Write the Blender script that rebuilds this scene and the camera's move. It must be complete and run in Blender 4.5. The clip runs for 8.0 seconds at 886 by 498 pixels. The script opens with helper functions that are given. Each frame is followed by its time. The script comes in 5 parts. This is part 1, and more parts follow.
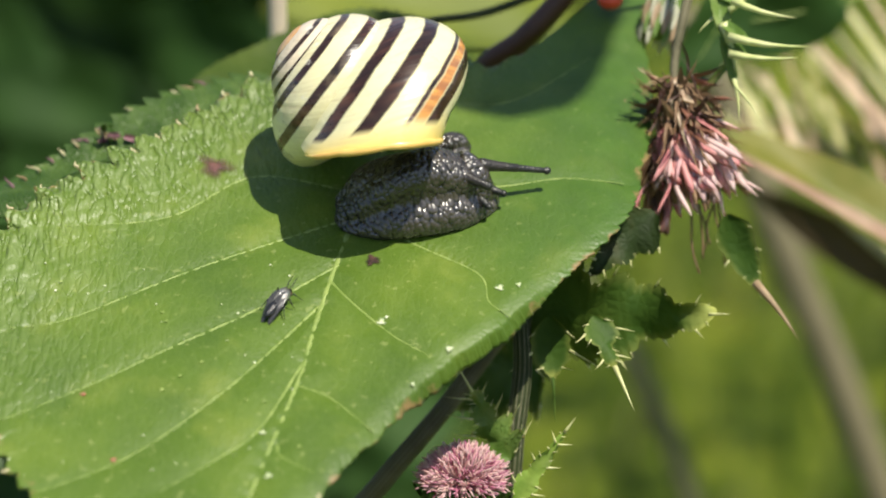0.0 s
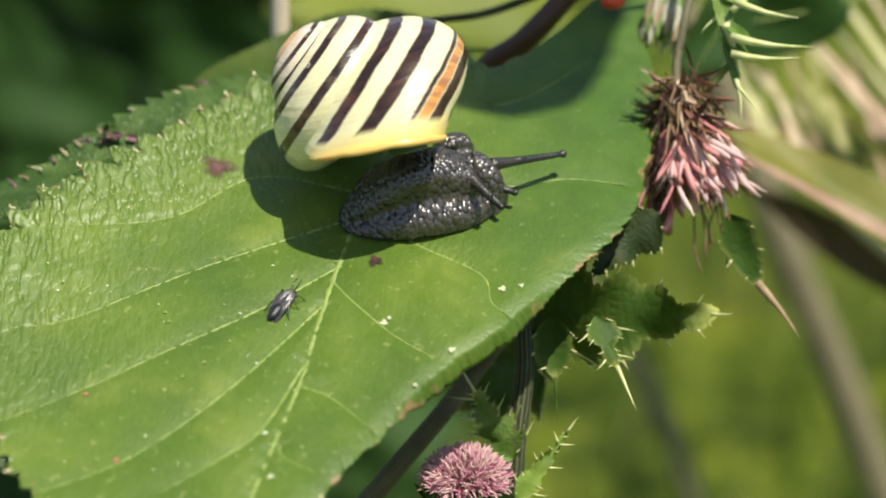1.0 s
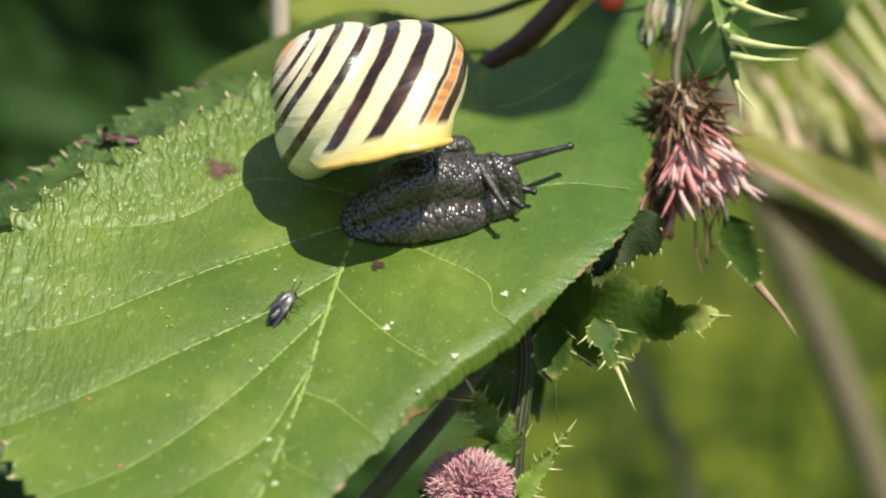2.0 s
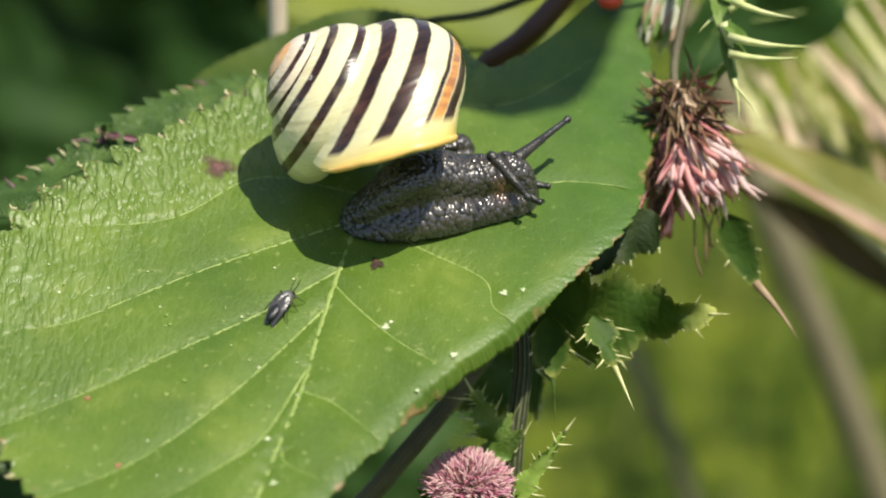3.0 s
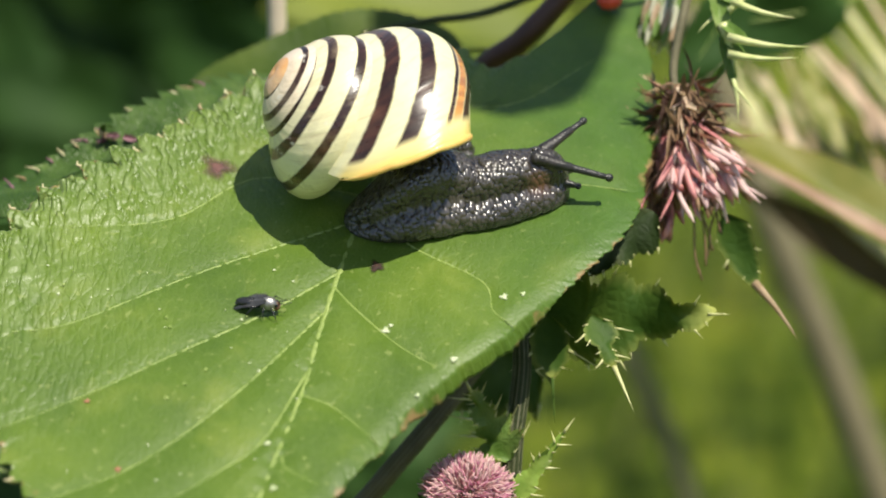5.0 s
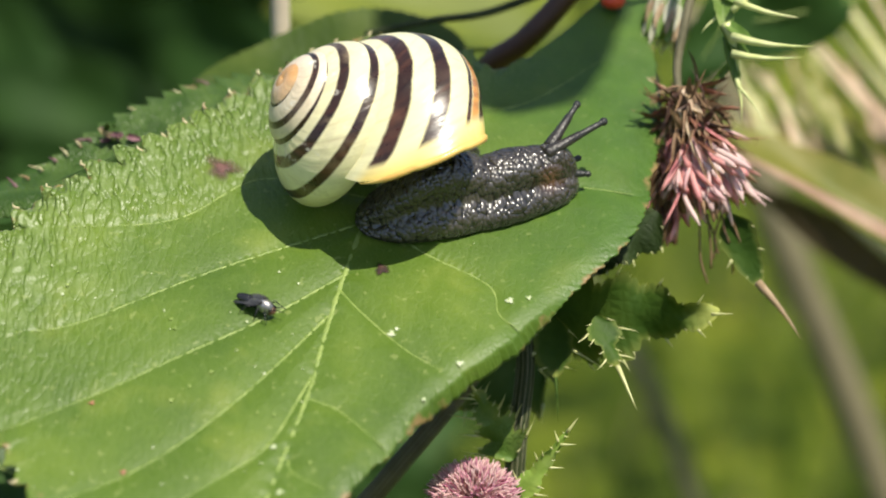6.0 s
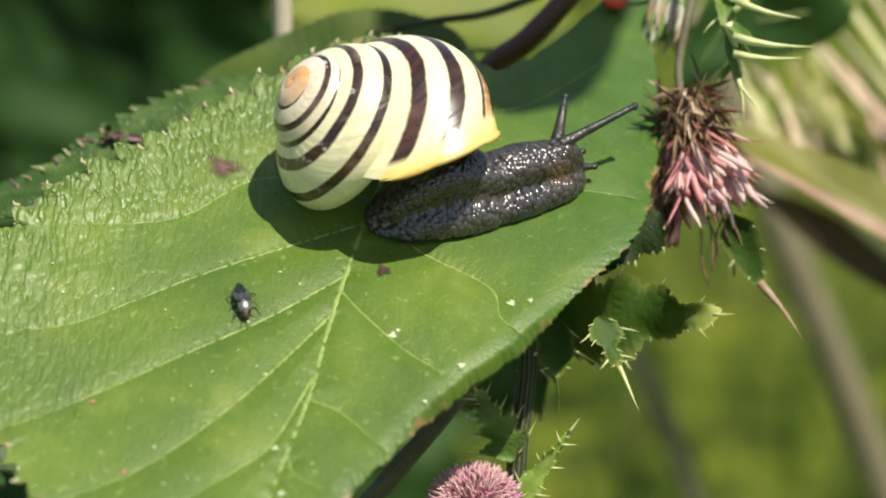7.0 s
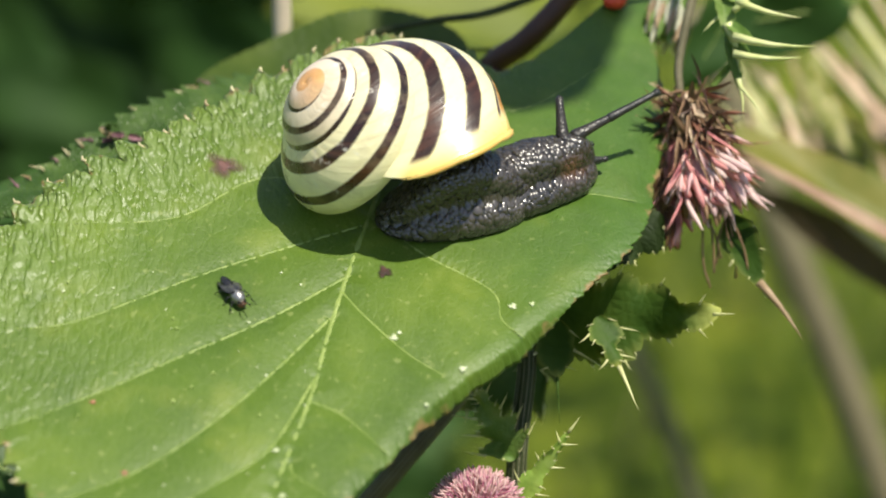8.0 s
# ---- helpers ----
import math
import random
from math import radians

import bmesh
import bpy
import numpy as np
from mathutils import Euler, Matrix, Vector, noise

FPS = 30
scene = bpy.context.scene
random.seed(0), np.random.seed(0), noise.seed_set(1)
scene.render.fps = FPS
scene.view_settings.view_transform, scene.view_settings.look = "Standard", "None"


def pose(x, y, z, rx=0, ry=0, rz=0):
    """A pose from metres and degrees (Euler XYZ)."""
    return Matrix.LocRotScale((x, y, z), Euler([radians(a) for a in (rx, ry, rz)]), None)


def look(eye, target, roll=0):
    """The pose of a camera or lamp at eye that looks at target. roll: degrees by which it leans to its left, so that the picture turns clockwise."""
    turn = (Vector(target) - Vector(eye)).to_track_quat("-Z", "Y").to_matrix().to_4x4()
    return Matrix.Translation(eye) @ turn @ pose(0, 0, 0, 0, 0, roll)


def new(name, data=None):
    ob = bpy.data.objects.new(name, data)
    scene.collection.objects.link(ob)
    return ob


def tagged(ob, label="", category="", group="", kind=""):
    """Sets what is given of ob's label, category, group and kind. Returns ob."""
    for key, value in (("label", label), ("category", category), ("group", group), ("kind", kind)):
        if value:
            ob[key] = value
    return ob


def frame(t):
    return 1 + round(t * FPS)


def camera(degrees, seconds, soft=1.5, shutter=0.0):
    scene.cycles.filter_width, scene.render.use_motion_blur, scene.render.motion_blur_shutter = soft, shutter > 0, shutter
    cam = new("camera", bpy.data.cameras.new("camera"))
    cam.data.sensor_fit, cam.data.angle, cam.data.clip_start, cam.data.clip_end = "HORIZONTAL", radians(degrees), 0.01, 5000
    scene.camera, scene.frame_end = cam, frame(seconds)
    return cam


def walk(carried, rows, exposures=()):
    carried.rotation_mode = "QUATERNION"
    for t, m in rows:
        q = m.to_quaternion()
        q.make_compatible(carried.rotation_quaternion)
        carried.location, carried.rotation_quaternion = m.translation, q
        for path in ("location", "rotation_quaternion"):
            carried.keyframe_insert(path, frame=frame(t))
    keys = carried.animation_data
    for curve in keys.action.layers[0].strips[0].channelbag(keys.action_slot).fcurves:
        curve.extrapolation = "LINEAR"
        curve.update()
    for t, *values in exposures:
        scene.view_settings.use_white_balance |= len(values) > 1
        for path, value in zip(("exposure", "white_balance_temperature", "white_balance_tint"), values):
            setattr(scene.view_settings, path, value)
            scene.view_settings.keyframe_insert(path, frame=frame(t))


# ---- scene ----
# All sizes below are in millimetres; MM turns them into metres.
MM = 0.001
LEAF_HEIGHT = 0.6
VIEW_TILT = 20.0

# ---- camera ----
EYE = Vector((0, 0, LEAF_HEIGHT)) + 0.24 * Vector((0, -math.cos(radians(VIEW_TILT)), math.sin(radians(VIEW_TILT))))
cam = camera(20.0, 8.0, soft=2.0)
cam.data.dof.use_dof = True
cam.data.dof.focus_distance = 0.240
cam.data.dof.aperture_fstop = 20.0

# small drift of the tripod head: seconds, thousandths of a radian across and down
PAN = [
    (0, 0.00, 0.00),
    (0.5, 0.45, -0.11),
    (1, 0.90, 0.00),
    (1.5, 0.90, 0.79),
    (3, 0.00, 0.00),
    (3.5, 0.00, 0.11),
    (4, -0.22, 0.00),
    (4.5, -0.67, 0.11),
    (6, 1.12, -0.11),
    (6.5, 1.35, -0.11),
    (7, 1.80, 0.00),
    (7.5, 1.69, -0.11),
    (8, 1.69, -0.11),
]


def aim(dx, dy):
    a = radians(VIEW_TILT)
    way = Vector((-dx * 1e-3, math.cos(a) + math.sin(a) * dy * 1e-3, -math.sin(a) + math.cos(a) * dy * 1e-3))
    return look(EYE, EYE + way)


walk(cam, [(t, aim(dx, dy)) for t, dx, dy in PAN])

# ---- light ----
SUN_DIR = Vector((0.30, -0.363, 0.932)).normalized()
world = bpy.data.worlds.new("sky")
scene.world = world
world.use_nodes = True
sky = world.node_tree.nodes.new("ShaderNodeTexSky")
sky.sky_type = "NISHITA"
sky.sun_disc = False
sky.sun_elevation = math.asin(SUN_DIR.z)
sky.sun_rotation = math.atan2(SUN_DIR.x, SUN_DIR.y)
background = world.node_tree.nodes["Background"]
background.inputs["Strength"].default_value = 0.088
world.node_tree.links.new(sky.outputs["Color"], background.inputs["Color"])
sun = new("sun", bpy.data.lights.new("sun", "SUN"))
sun.data.energy = 4.2
sun.data.angle = radians(0.53)
sun.data.color = (1.0, 0.94, 0.80)
sun.matrix_world = look(SUN_DIR * 3, (0, 0, 0))
scene.view_settings.exposure = 0.61


# ---- materials ----
class Nodes:
    """A principled material and short ways to wire it."""

    def __init__(self, name):
        self.mat = bpy.data.materials.new(name)
        self.mat.use_nodes = True
        self.tree = self.mat.node_tree
        self.bsdf = self.tree.nodes["Principled BSDF"]
        self.out = self.tree.nodes["Material Output"]

    def node(self, kind, **values):
        n = self.tree.nodes.new(kind)
        for key, value in values.items():
            n.inputs[key.replace("_", " ")].default_value = value
        return n

    def link(self, a, b):
        self.tree.links.new(a, b)

    def coords(self, out="Object"):
        return self.node("ShaderNodeTexCoord").outputs[out]

    def attr(self, name):
        n = self.node("ShaderNodeAttribute")
        n.attribute_name = name
        return n.outputs["Fac"]

    def noise(self, scale, detail=4.0, rough=0.55, vec=None):
        n = self.node("ShaderNodeTexNoise", Scale=scale, Detail=detail, Roughness=rough)
        self.link(vec or self.coords(), n.inputs["Vector"])
        return n.outputs["Fac"]

    def voronoi(self, scale, feature="DISTANCE_TO_EDGE", vec=None):
        n = self.node("ShaderNodeTexVoronoi", Scale=scale)
        n.feature = feature
        self.link(vec or self.coords(), n.inputs["Vector"])
        return n.outputs["Distance"]

    def ramp(self, fac, stops):
        n = self.node("ShaderNodeValToRGB")
        n.color_ramp.elements.remove(n.color_ramp.elements[1])
        for i, (p, c) in enumerate(stops):
            c = (c, c, c) if isinstance(c, (int, float)) else c
            e = n.color_ramp.elements[0] if i == 0 else n.color_ramp.elements.new(p)
            e.position, e.color = p, (*c, 1)
        self.link(fac, n.inputs["Fac"])
        return n.outputs["Color"]

    def mix(self, fac, a, b, mode="MIX"):
        n = self.node("ShaderNodeMix")
        n.data_type, n.blend_type = "RGBA", mode
        for socket, v in ((n.inputs["Factor"], fac), (n.inputs[6], a), (n.inputs[7], b)):
            if isinstance(v, bpy.types.NodeSocket):
                self.link(v, socket)
            elif isinstance(v, tuple):
                socket.default_value = (*v, 1)
            else:
                socket.default_value = v
        return n.outputs[2]

    def math(self, op, a, b=0.0, clamp=False):
        n = self.node("ShaderNodeMath")
        n.operation, n.use_clamp = op, clamp
        for socket, v in zip(n.inputs, (a, b)):
            if isinstance(v, bpy.types.NodeSocket):
                self.link(v, socket)
            else:
                socket.default_value = v
        return n.outputs[0]

    def bump(self, height, strength, distance, before=None):
        n = self.node("ShaderNodeBump", Strength=strength, Distance=distance)
        self.link(height, n.inputs["Height"])
        if before:
            self.link(before, n.inputs["Normal"])
        return n.outputs["Normal"]

    def done(self, color=None, rough=None, normal=None, **plain):
        for key, v in (("Base Color", color), ("Roughness", rough), ("Normal", normal)):
            if v is None:
                continue
            if isinstance(v, bpy.types.NodeSocket):
                self.link(v, self.bsdf.inputs[key])
            else:
                self.bsdf.inputs[key].default_value = (*v, 1) if isinstance(v, tuple) else v
        for key, v in plain.items():
            self.bsdf.inputs[key.replace("_", " ")].default_value = v
        return self.mat

    def glow_through(self, color, share):
        """Light that passes through a thin blade."""
        t = self.node("ShaderNodeBsdfTranslucent")
        if isinstance(color, bpy.types.NodeSocket):
            self.link(color, t.inputs["Color"])
        else:
            t.inputs["Color"].default_value = (*color, 1)
        m = self.node("ShaderNodeMixShader", Fac=share)
        self.link(self.bsdf.outputs[0], m.inputs[1])
        self.link(t.outputs[0], m.inputs[2])
        self.link(m.outputs[0], self.out.inputs["Surface"])


def foliage(name, dark, mid, light, scale=150.0, rough=0.45, share=0.3, relief=0.4, spots=None):
    """A plain blade of one plant."""
    n = Nodes(name)
    rnd = n.node("ShaderNodeObjectInfo").outputs["Random"]
    patches = n.noise(scale, 5)
    fac = n.math("ADD", patches, n.math("MULTIPLY", n.math("SUBTRACT", rnd, 0.5), 0.25))
    col = n.ramp(fac, [(0.3, dark), (0.5, mid), (0.72, light)])
    if name.endswith("thistle_leaf") or name.startswith("fresh"):
        col = n.mix(n.math("MULTIPLY", n.attr("tip"), 0.8), col, (0.36, 0.38, 0.09))
    if spots:
        col = n.mix(n.ramp(n.noise(scale * 1.7, 3), [(0.6, 0.0), (0.72, 1.0)]), col, spots)
    fine = n.bump(n.voronoi(scale * 6), relief, 0.0003)
    mat = n.done(col, rough, fine, Specular_IOR_Level=0.25)
    n.glow_through(n.mix(1.0, col, (1.0, 1.0, 0.45), "MULTIPLY"), share)
    return mat


def bramble_material():
    n = Nodes("bramble_leaf")
    warp = n.node("ShaderNodeTexNoise", Scale=350.0, Detail=2.0)
    n.link(n.coords(), warp.inputs["Vector"])
    bent = n.node("ShaderNodeVectorMath")
    bent.operation = "MULTIPLY_ADD"
    n.link(warp.outputs["Color"], bent.inputs[0])
    bent.inputs[1].default_value = (0.0006, 0.0006, 0.0006)
    n.link(n.coords(), bent.inputs[2])
    lay = n.node("ShaderNodeMapping")
    lay.inputs["Rotation"].default_value = (0, 0, radians(-27))
    lay.inputs["Scale"].default_value = (1.55, 0.55, 1.0)
    n.link(bent.outputs[0], lay.inputs["Vector"])
    net = n.voronoi(820, vec=lay.outputs[0])
    net2 = n.voronoi(1900, vec=bent.outputs[0])
    curl = n.attr("curl")
    base = n.ramp(n.noise(70, 4), [(0.3, (0.052, 0.104, 0.006)), (0.5, (0.080, 0.142, 0.008)), (0.72, (0.130, 0.195, 0.014))])
    pale = n.ramp(net, [(0.0, 1.0), (0.07, 0.0)])
    base = n.mix(n.math("MULTIPLY", pale, 0.05), base, (0.33, 0.42, 0.15))
    base = n.mix(n.math("MULTIPLY", n.ramp(net2, [(0.0, 1.0), (0.12, 0.0)]), 0.05), base, (0.28, 0.40, 0.10))
    freckle = n.ramp(n.noise(1100, 2), [(0.64, 0.0), (0.72, 1.0)])
    base = n.mix(n.math("MULTIPLY", freckle, 0.3), base, (0.36, 0.40, 0.14))
    yellow = n.ramp(n.noise(130, 3), [(0.56, 0.0), (0.75, 1.0)])
    base = n.mix(n.math("MULTIPLY", yellow, 0.35), base, (0.27, 0.31, 0.05))
    # the right lobe is a deeper green, also darkened in colour for its weaker light
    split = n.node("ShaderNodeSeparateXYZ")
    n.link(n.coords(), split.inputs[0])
    lobe_shade = n.math("DIVIDE", n.math("SUBTRACT", n.math("ADD", split.outputs[0], n.math("MULTIPLY", n.noise(160, 3), 0.008)), 0.003), 0.018, clamp=True)
    base = n.mix(n.math("MULTIPLY", lobe_shade, 0.75), base, n.ramp(n.noise(220, 4), [(0.35, (0.030, 0.088, 0.005)), (0.7, (0.052, 0.128, 0.008))]))
    strain = n.node("ShaderNodeMapping")
    strain.inputs["Rotation"].default_value = (0, 0, radians(-22))
    strain.inputs["Scale"].default_value = (1.0, 0.22, 1.0)
    n.link(n.coords(), strain.inputs["Vector"])
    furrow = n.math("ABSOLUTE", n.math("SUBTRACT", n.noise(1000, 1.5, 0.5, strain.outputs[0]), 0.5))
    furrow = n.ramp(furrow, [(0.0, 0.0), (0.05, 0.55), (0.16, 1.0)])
    # the wrinkled margin's pale sheen is painted onto its ridges
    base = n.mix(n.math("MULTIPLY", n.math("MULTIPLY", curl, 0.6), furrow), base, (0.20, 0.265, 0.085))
    edge = n.attr("edge")
    dry = n.ramp(n.math("MULTIPLY", edge, n.noise(420, 3)), [(0.5, 0.0), (0.62, 1.0)])
    base = n.mix(dry, base, (0.24, 0.16, 0.06))
    hollow = n.mix(n.math("MULTIPLY", curl, 0.85), n.ramp(net, [(0.0, 0.0), (0.12, 0.6), (0.4, 1.0)]), furrow)
    b1 = n.node("ShaderNodeBump", Distance=0.00024)
    n.link(hollow, b1.inputs["Height"])
    n.link(n.math("ADD", n.math("MULTIPLY", curl, 0.85), 0.08), b1.inputs["Strength"])
    nrm = n.bump(net2, 0.22, 0.00016, b1.outputs["Normal"])
    nrm = n.bump(n.noise(2600, 3), 0.3, 0.00012, nrm)
    rough = n.math("SUBTRACT", n.ramp(n.noise(300, 3), [(0.3, 0.42), (0.7, 0.56)]), n.math("MULTIPLY", curl, 0.06))
    mat = n.done(base, rough, nrm, Sheen_Weight=0.05, Sheen_Roughness=0.5, Specular_IOR_Level=0.5)
    n.glow_through(n.mix(1.0, base, (1.0, 1.0, 0.4), "MULTIPLY"), 0.12)
    return mat


def shell_material():
    n = Nodes("banded_shell")
    turn, around = n.attr("turn"), n.attr("around")
    wob = n.math("MULTIPLY", n.math("SUBTRACT", n.noise(350, 3), 0.5), 5.0)
    a = n.math("ADD", around, wob)

    def band(lo, hi, soft=2.0):
        up = n.math("DIVIDE", n.math("SUBTRACT", a, lo), soft, clamp=True)
        down = n.math("DIVIDE", n.math("SUBTRACT", hi, a), soft, clamp=True)
        return n.math("MULTIPLY", up, down)

    ground = n.ramp(n.noise(120, 4), [(0.3, (0.69, 0.63, 0.35)), (0.6, (0.79, 0.74, 0.44)), (0.8, (0.83, 0.79, 0.52))])
    # the spire is worn paler, its tip orange
    wornness = n.math("DIVIDE", n.math("SUBTRACT", -0.9, turn), 1.4, clamp=True)
    ground = n.mix(wornness, ground, (0.74, 0.61, 0.46))
    tip = n.math("DIVIDE", n.math("SUBTRACT", -2.6, turn), 0.6, clamp=True)
    ground = n.mix(tip, ground, (0.62, 0.33, 0.12))
    lip = n.math("DIVIDE", n.math("ADD", turn, 0.05), 0.045, clamp=True)
    lip = n.math("MULTIPLY", lip, n.math("DIVIDE", n.math("SUBTRACT", 66.0, around), 8.0, clamp=True))
    ground = n.mix(lip, ground, (0.78, 0.60, 0.17))
    # growth lines run across the whorl
    lines = n.node("ShaderNodeTexNoise", Scale=1.0, Detail=4.0)
    combine = n.node("ShaderNodeCombineXYZ")
    n.link(n.math("MULTIPLY", turn, 60.0), combine.inputs[0])
    n.link(n.math("MULTIPLY", around, 0.02), combine.inputs[1])
    n.link(combine.outputs[0], lines.inputs["Vector"])
    ground = n.mix(n.ramp(lines.outputs["Fac"], [(0.55, 0.0), (0.7, 0.5)]), ground, (0.55, 0.45, 0.24))
    late = n.math("DIVIDE", n.math("ADD", turn, 0.5), 0.12, clamp=True)
    # the middle band wanders a little from whorl to whorl
    wander = n.math("ADD", n.math("DIVIDE", n.math("ADD", turn, 0.75), 0.35, clamp=True), n.math("DIVIDE", n.math("SUBTRACT", -1.4, turn), 0.5, clamp=True))
    along = a
    a = n.math("SUBTRACT", a, n.math("MULTIPLY", wander, 9.5))
    middle = band(10, 25)
    a = along
    dark = n.math("MAXIMUM", band(49, 63), middle)
    dark = n.math("MAXIMUM", dark, n.math("MULTIPLY", n.math("MAXIMUM", n.math("MAXIMUM", band(-5, 2), band(-32, -16)), band(-61, -45)), late))
    ends = n.math("DIVIDE", n.math("SUBTRACT", -0.022, turn), 0.012, clamp=True)
    fade = n.math("SUBTRACT", 1.0, n.math("DIVIDE", n.math("SUBTRACT", -3.4, turn), 0.5, clamp=True))
    dark = n.math("MULTIPLY", n.math("MULTIPLY", dark, ends), fade)
    amber = n.math("MULTIPLY", n.math("MULTIPLY", band(-17, -4), late), n.math("DIVIDE", n.math("SUBTRACT", -0.024, turn), 0.015, clamp=True))
    col = n.mix(n.math("MULTIPLY", amber, 0.9), ground, n.ramp(lines.outputs["Fac"], [(0.4, (0.30, 0.08, 0.012)), (0.6, (0.66, 0.27, 0.04))]))
    col = n.mix(dark, col, n.ramp(n.math("ADD", n.math("MULTIPLY", lines.outputs["Fac"], 0.5), n.math("MULTIPLY", n.noise(180, 3), 0.5)), [(0.35, (0.012, 0.006, 0.004)), (0.52, (0.035, 0.014, 0.008)), (0.68, (0.10, 0.038, 0.02))]))
    older = n.math("DIVIDE", n.math("SUBTRACT", -0.55, turn), 0.5, clamp=True)
    scratch = n.ramp(n.noise(700, 3), [(0.62, 0.0), (0.70, 0.75)])
    col = n.mix(n.math("MULTIPLY", scratch, older), col, (0.74, 0.71, 0.62))
    dirt = n.ramp(n.noise(260, 5, 0.65), [(0.5, 0.0), (0.68, 0.6)])
    col = n.mix(n.math("MULTIPLY", dirt, n.math("ADD", n.math("MULTIPLY", older, 0.6), 0.12)), col, (0.34, 0.26, 0.16))
    nrm = n.bump(lines.outputs["Fac"], 0.35, 0.00025)
    nrm = n.bump(n.noise(1400, 3), 0.12, 0.0001, nrm)
    rough = n.ramp(n.noise(400, 3), [(0.35, 0.26), (0.7, 0.4)])
    return n.done(col, rough, nrm, Coat_Weight=0.3, Coat_Roughness=0.16)


def plain(name, c1, c2, scale, rough=0.5, relief=0.3, depth=0.0002, cells=None, metal=0.0, share=0.0):
    n = Nodes(name)
    col = n.ramp(n.noise(scale, 5), [(0.32, c1), (0.68, c2)])
    h = n.voronoi(cells) if cells else n.noise(scale * 6, 4)
    mat = n.done(col, rough, n.bump(h, relief, depth), Metallic=metal)
    if share:
        n.glow_through(col, share)
    return mat


def skin_material():
    n = Nodes("snail_skin")
    warp = n.node("ShaderNodeTexNoise", Scale=700.0, Detail=2.0)
    n.link(n.coords(), warp.inputs["Vector"])
    bent = n.node("ShaderNodeVectorMath")
    bent.operation = "MULTIPLY_ADD"
    n.link(warp.outputs["Color"], bent.inputs[0])
    bent.inputs[1].default_value = (0.0004, 0.0004, 0.0004)
    n.link(n.coords(), bent.inputs[2])
    lay = n.node("ShaderNodeMapping")
    lay.inputs["Scale"].default_value = (1.25, 0.85, 0.8)
    n.link(bent.outputs[0], lay.inputs["Vector"])
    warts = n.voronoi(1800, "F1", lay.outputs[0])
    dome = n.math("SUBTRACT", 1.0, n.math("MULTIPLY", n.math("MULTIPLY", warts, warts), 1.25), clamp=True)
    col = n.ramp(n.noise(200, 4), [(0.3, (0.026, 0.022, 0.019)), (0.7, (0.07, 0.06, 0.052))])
    # crease shade between the warts is darkened into the colour
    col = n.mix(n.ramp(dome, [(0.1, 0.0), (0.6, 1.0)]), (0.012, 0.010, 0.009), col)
    col = n.mix(n.math("MULTIPLY", n.attr("warm"), 0.8), col, (0.15, 0.065, 0.035))
    nrm = n.bump(dome, 1.0, 0.00019)
    nrm = n.bump(n.noise(3000, 2), 0.15, 0.0001, nrm)
    rough = n.ramp(n.noise(500, 2), [(0.35, 0.22), (0.7, 0.30)])
    return n.done(col, rough, nrm, Specular_IOR_Level=1.0)


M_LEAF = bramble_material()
M_VEIN = plain("leaf_vein", (0.13, 0.20, 0.03), (0.27, 0.34, 0.09), 500, 0.5, 0.5)
M_SHELL = shell_material()
M_LIP = plain("shell_lip", (0.66, 0.38, 0.09), (0.80, 0.58, 0.18), 300, 0.3, 0.2)
M_SKIN = skin_material()
M_HORN = plain("tentacle_skin", (0.012, 0.013, 0.012), (0.036, 0.036, 0.034), 900, 0.42, 0.6, 0.0001, 2600)
M_ROOT = plain("tentacle_root", (0.016, 0.015, 0.014), (0.045, 0.038, 0.034), 500, 0.36, 0.6, 0.00015, 2600)
M_EYE = plain("eye_tip", (0.004, 0.004, 0.004), (0.012, 0.012, 0.012), 900, 0.12, 0.1)
# bramble green darkened in its colour for leaves that hang in shade
M_BACK_LEAF = foliage("shaded_bramble", (0.03, 0.07, 0.014), (0.045, 0.10, 0.02), (0.07, 0.13, 0.03), 90)
M_OLIVE_LEAF = foliage("olive_bramble", (0.035, 0.07, 0.008), (0.055, 0.095, 0.012), (0.09, 0.13, 0.022), 120, 0.5, 0.3)
M_FRINGE = foliage("shaded_margin", (0.04, 0.085, 0.014), (0.08, 0.14, 0.03), (0.20, 0.25, 0.08), 330, 0.42, 0.2, 0.8)
# the bush's shade is put into this dark leaf colour
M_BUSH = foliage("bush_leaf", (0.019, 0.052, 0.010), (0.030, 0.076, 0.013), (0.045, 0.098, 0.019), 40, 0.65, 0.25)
M_STRAW = plain("dry_stalk", (0.36, 0.28, 0.18), (0.5, 0.41, 0.29), 80, 0.6, 0.4)
M_CULM = plain("bleached_stalk", (0.60, 0.50, 0.37), (0.76, 0.67, 0.52), 80, 0.6, 0.4)
M_BROWN = plain("bramble_stem", (0.035, 0.016, 0.009), (0.085, 0.036, 0.02), 120, 0.5, 0.4)
M_THISTLE = foliage("thistle_leaf", (0.02, 0.048, 0.004), (0.036, 0.08, 0.007), (0.065, 0.115, 0.014), 160, 0.6, 0.15)


def ribbed_stem(name, dark, light):
    n = Nodes(name)
    col = n.ramp(n.noise(260, 4), [(0.3, dark), (0.7, light)])
    pale = n.ramp(n.attr("ridge"), [(0.55, 0.0), (0.9, 1.0)])
    col = n.mix(n.math("MULTIPLY", pale, n.math("MULTIPLY", n.noise(500, 3), 1.1)), col, (0.24, 0.23, 0.15))
    return n.done(col, 0.65, n.bump(n.noise(1500, 3), 0.5, 0.0003), Specular_IOR_Level=0.2)


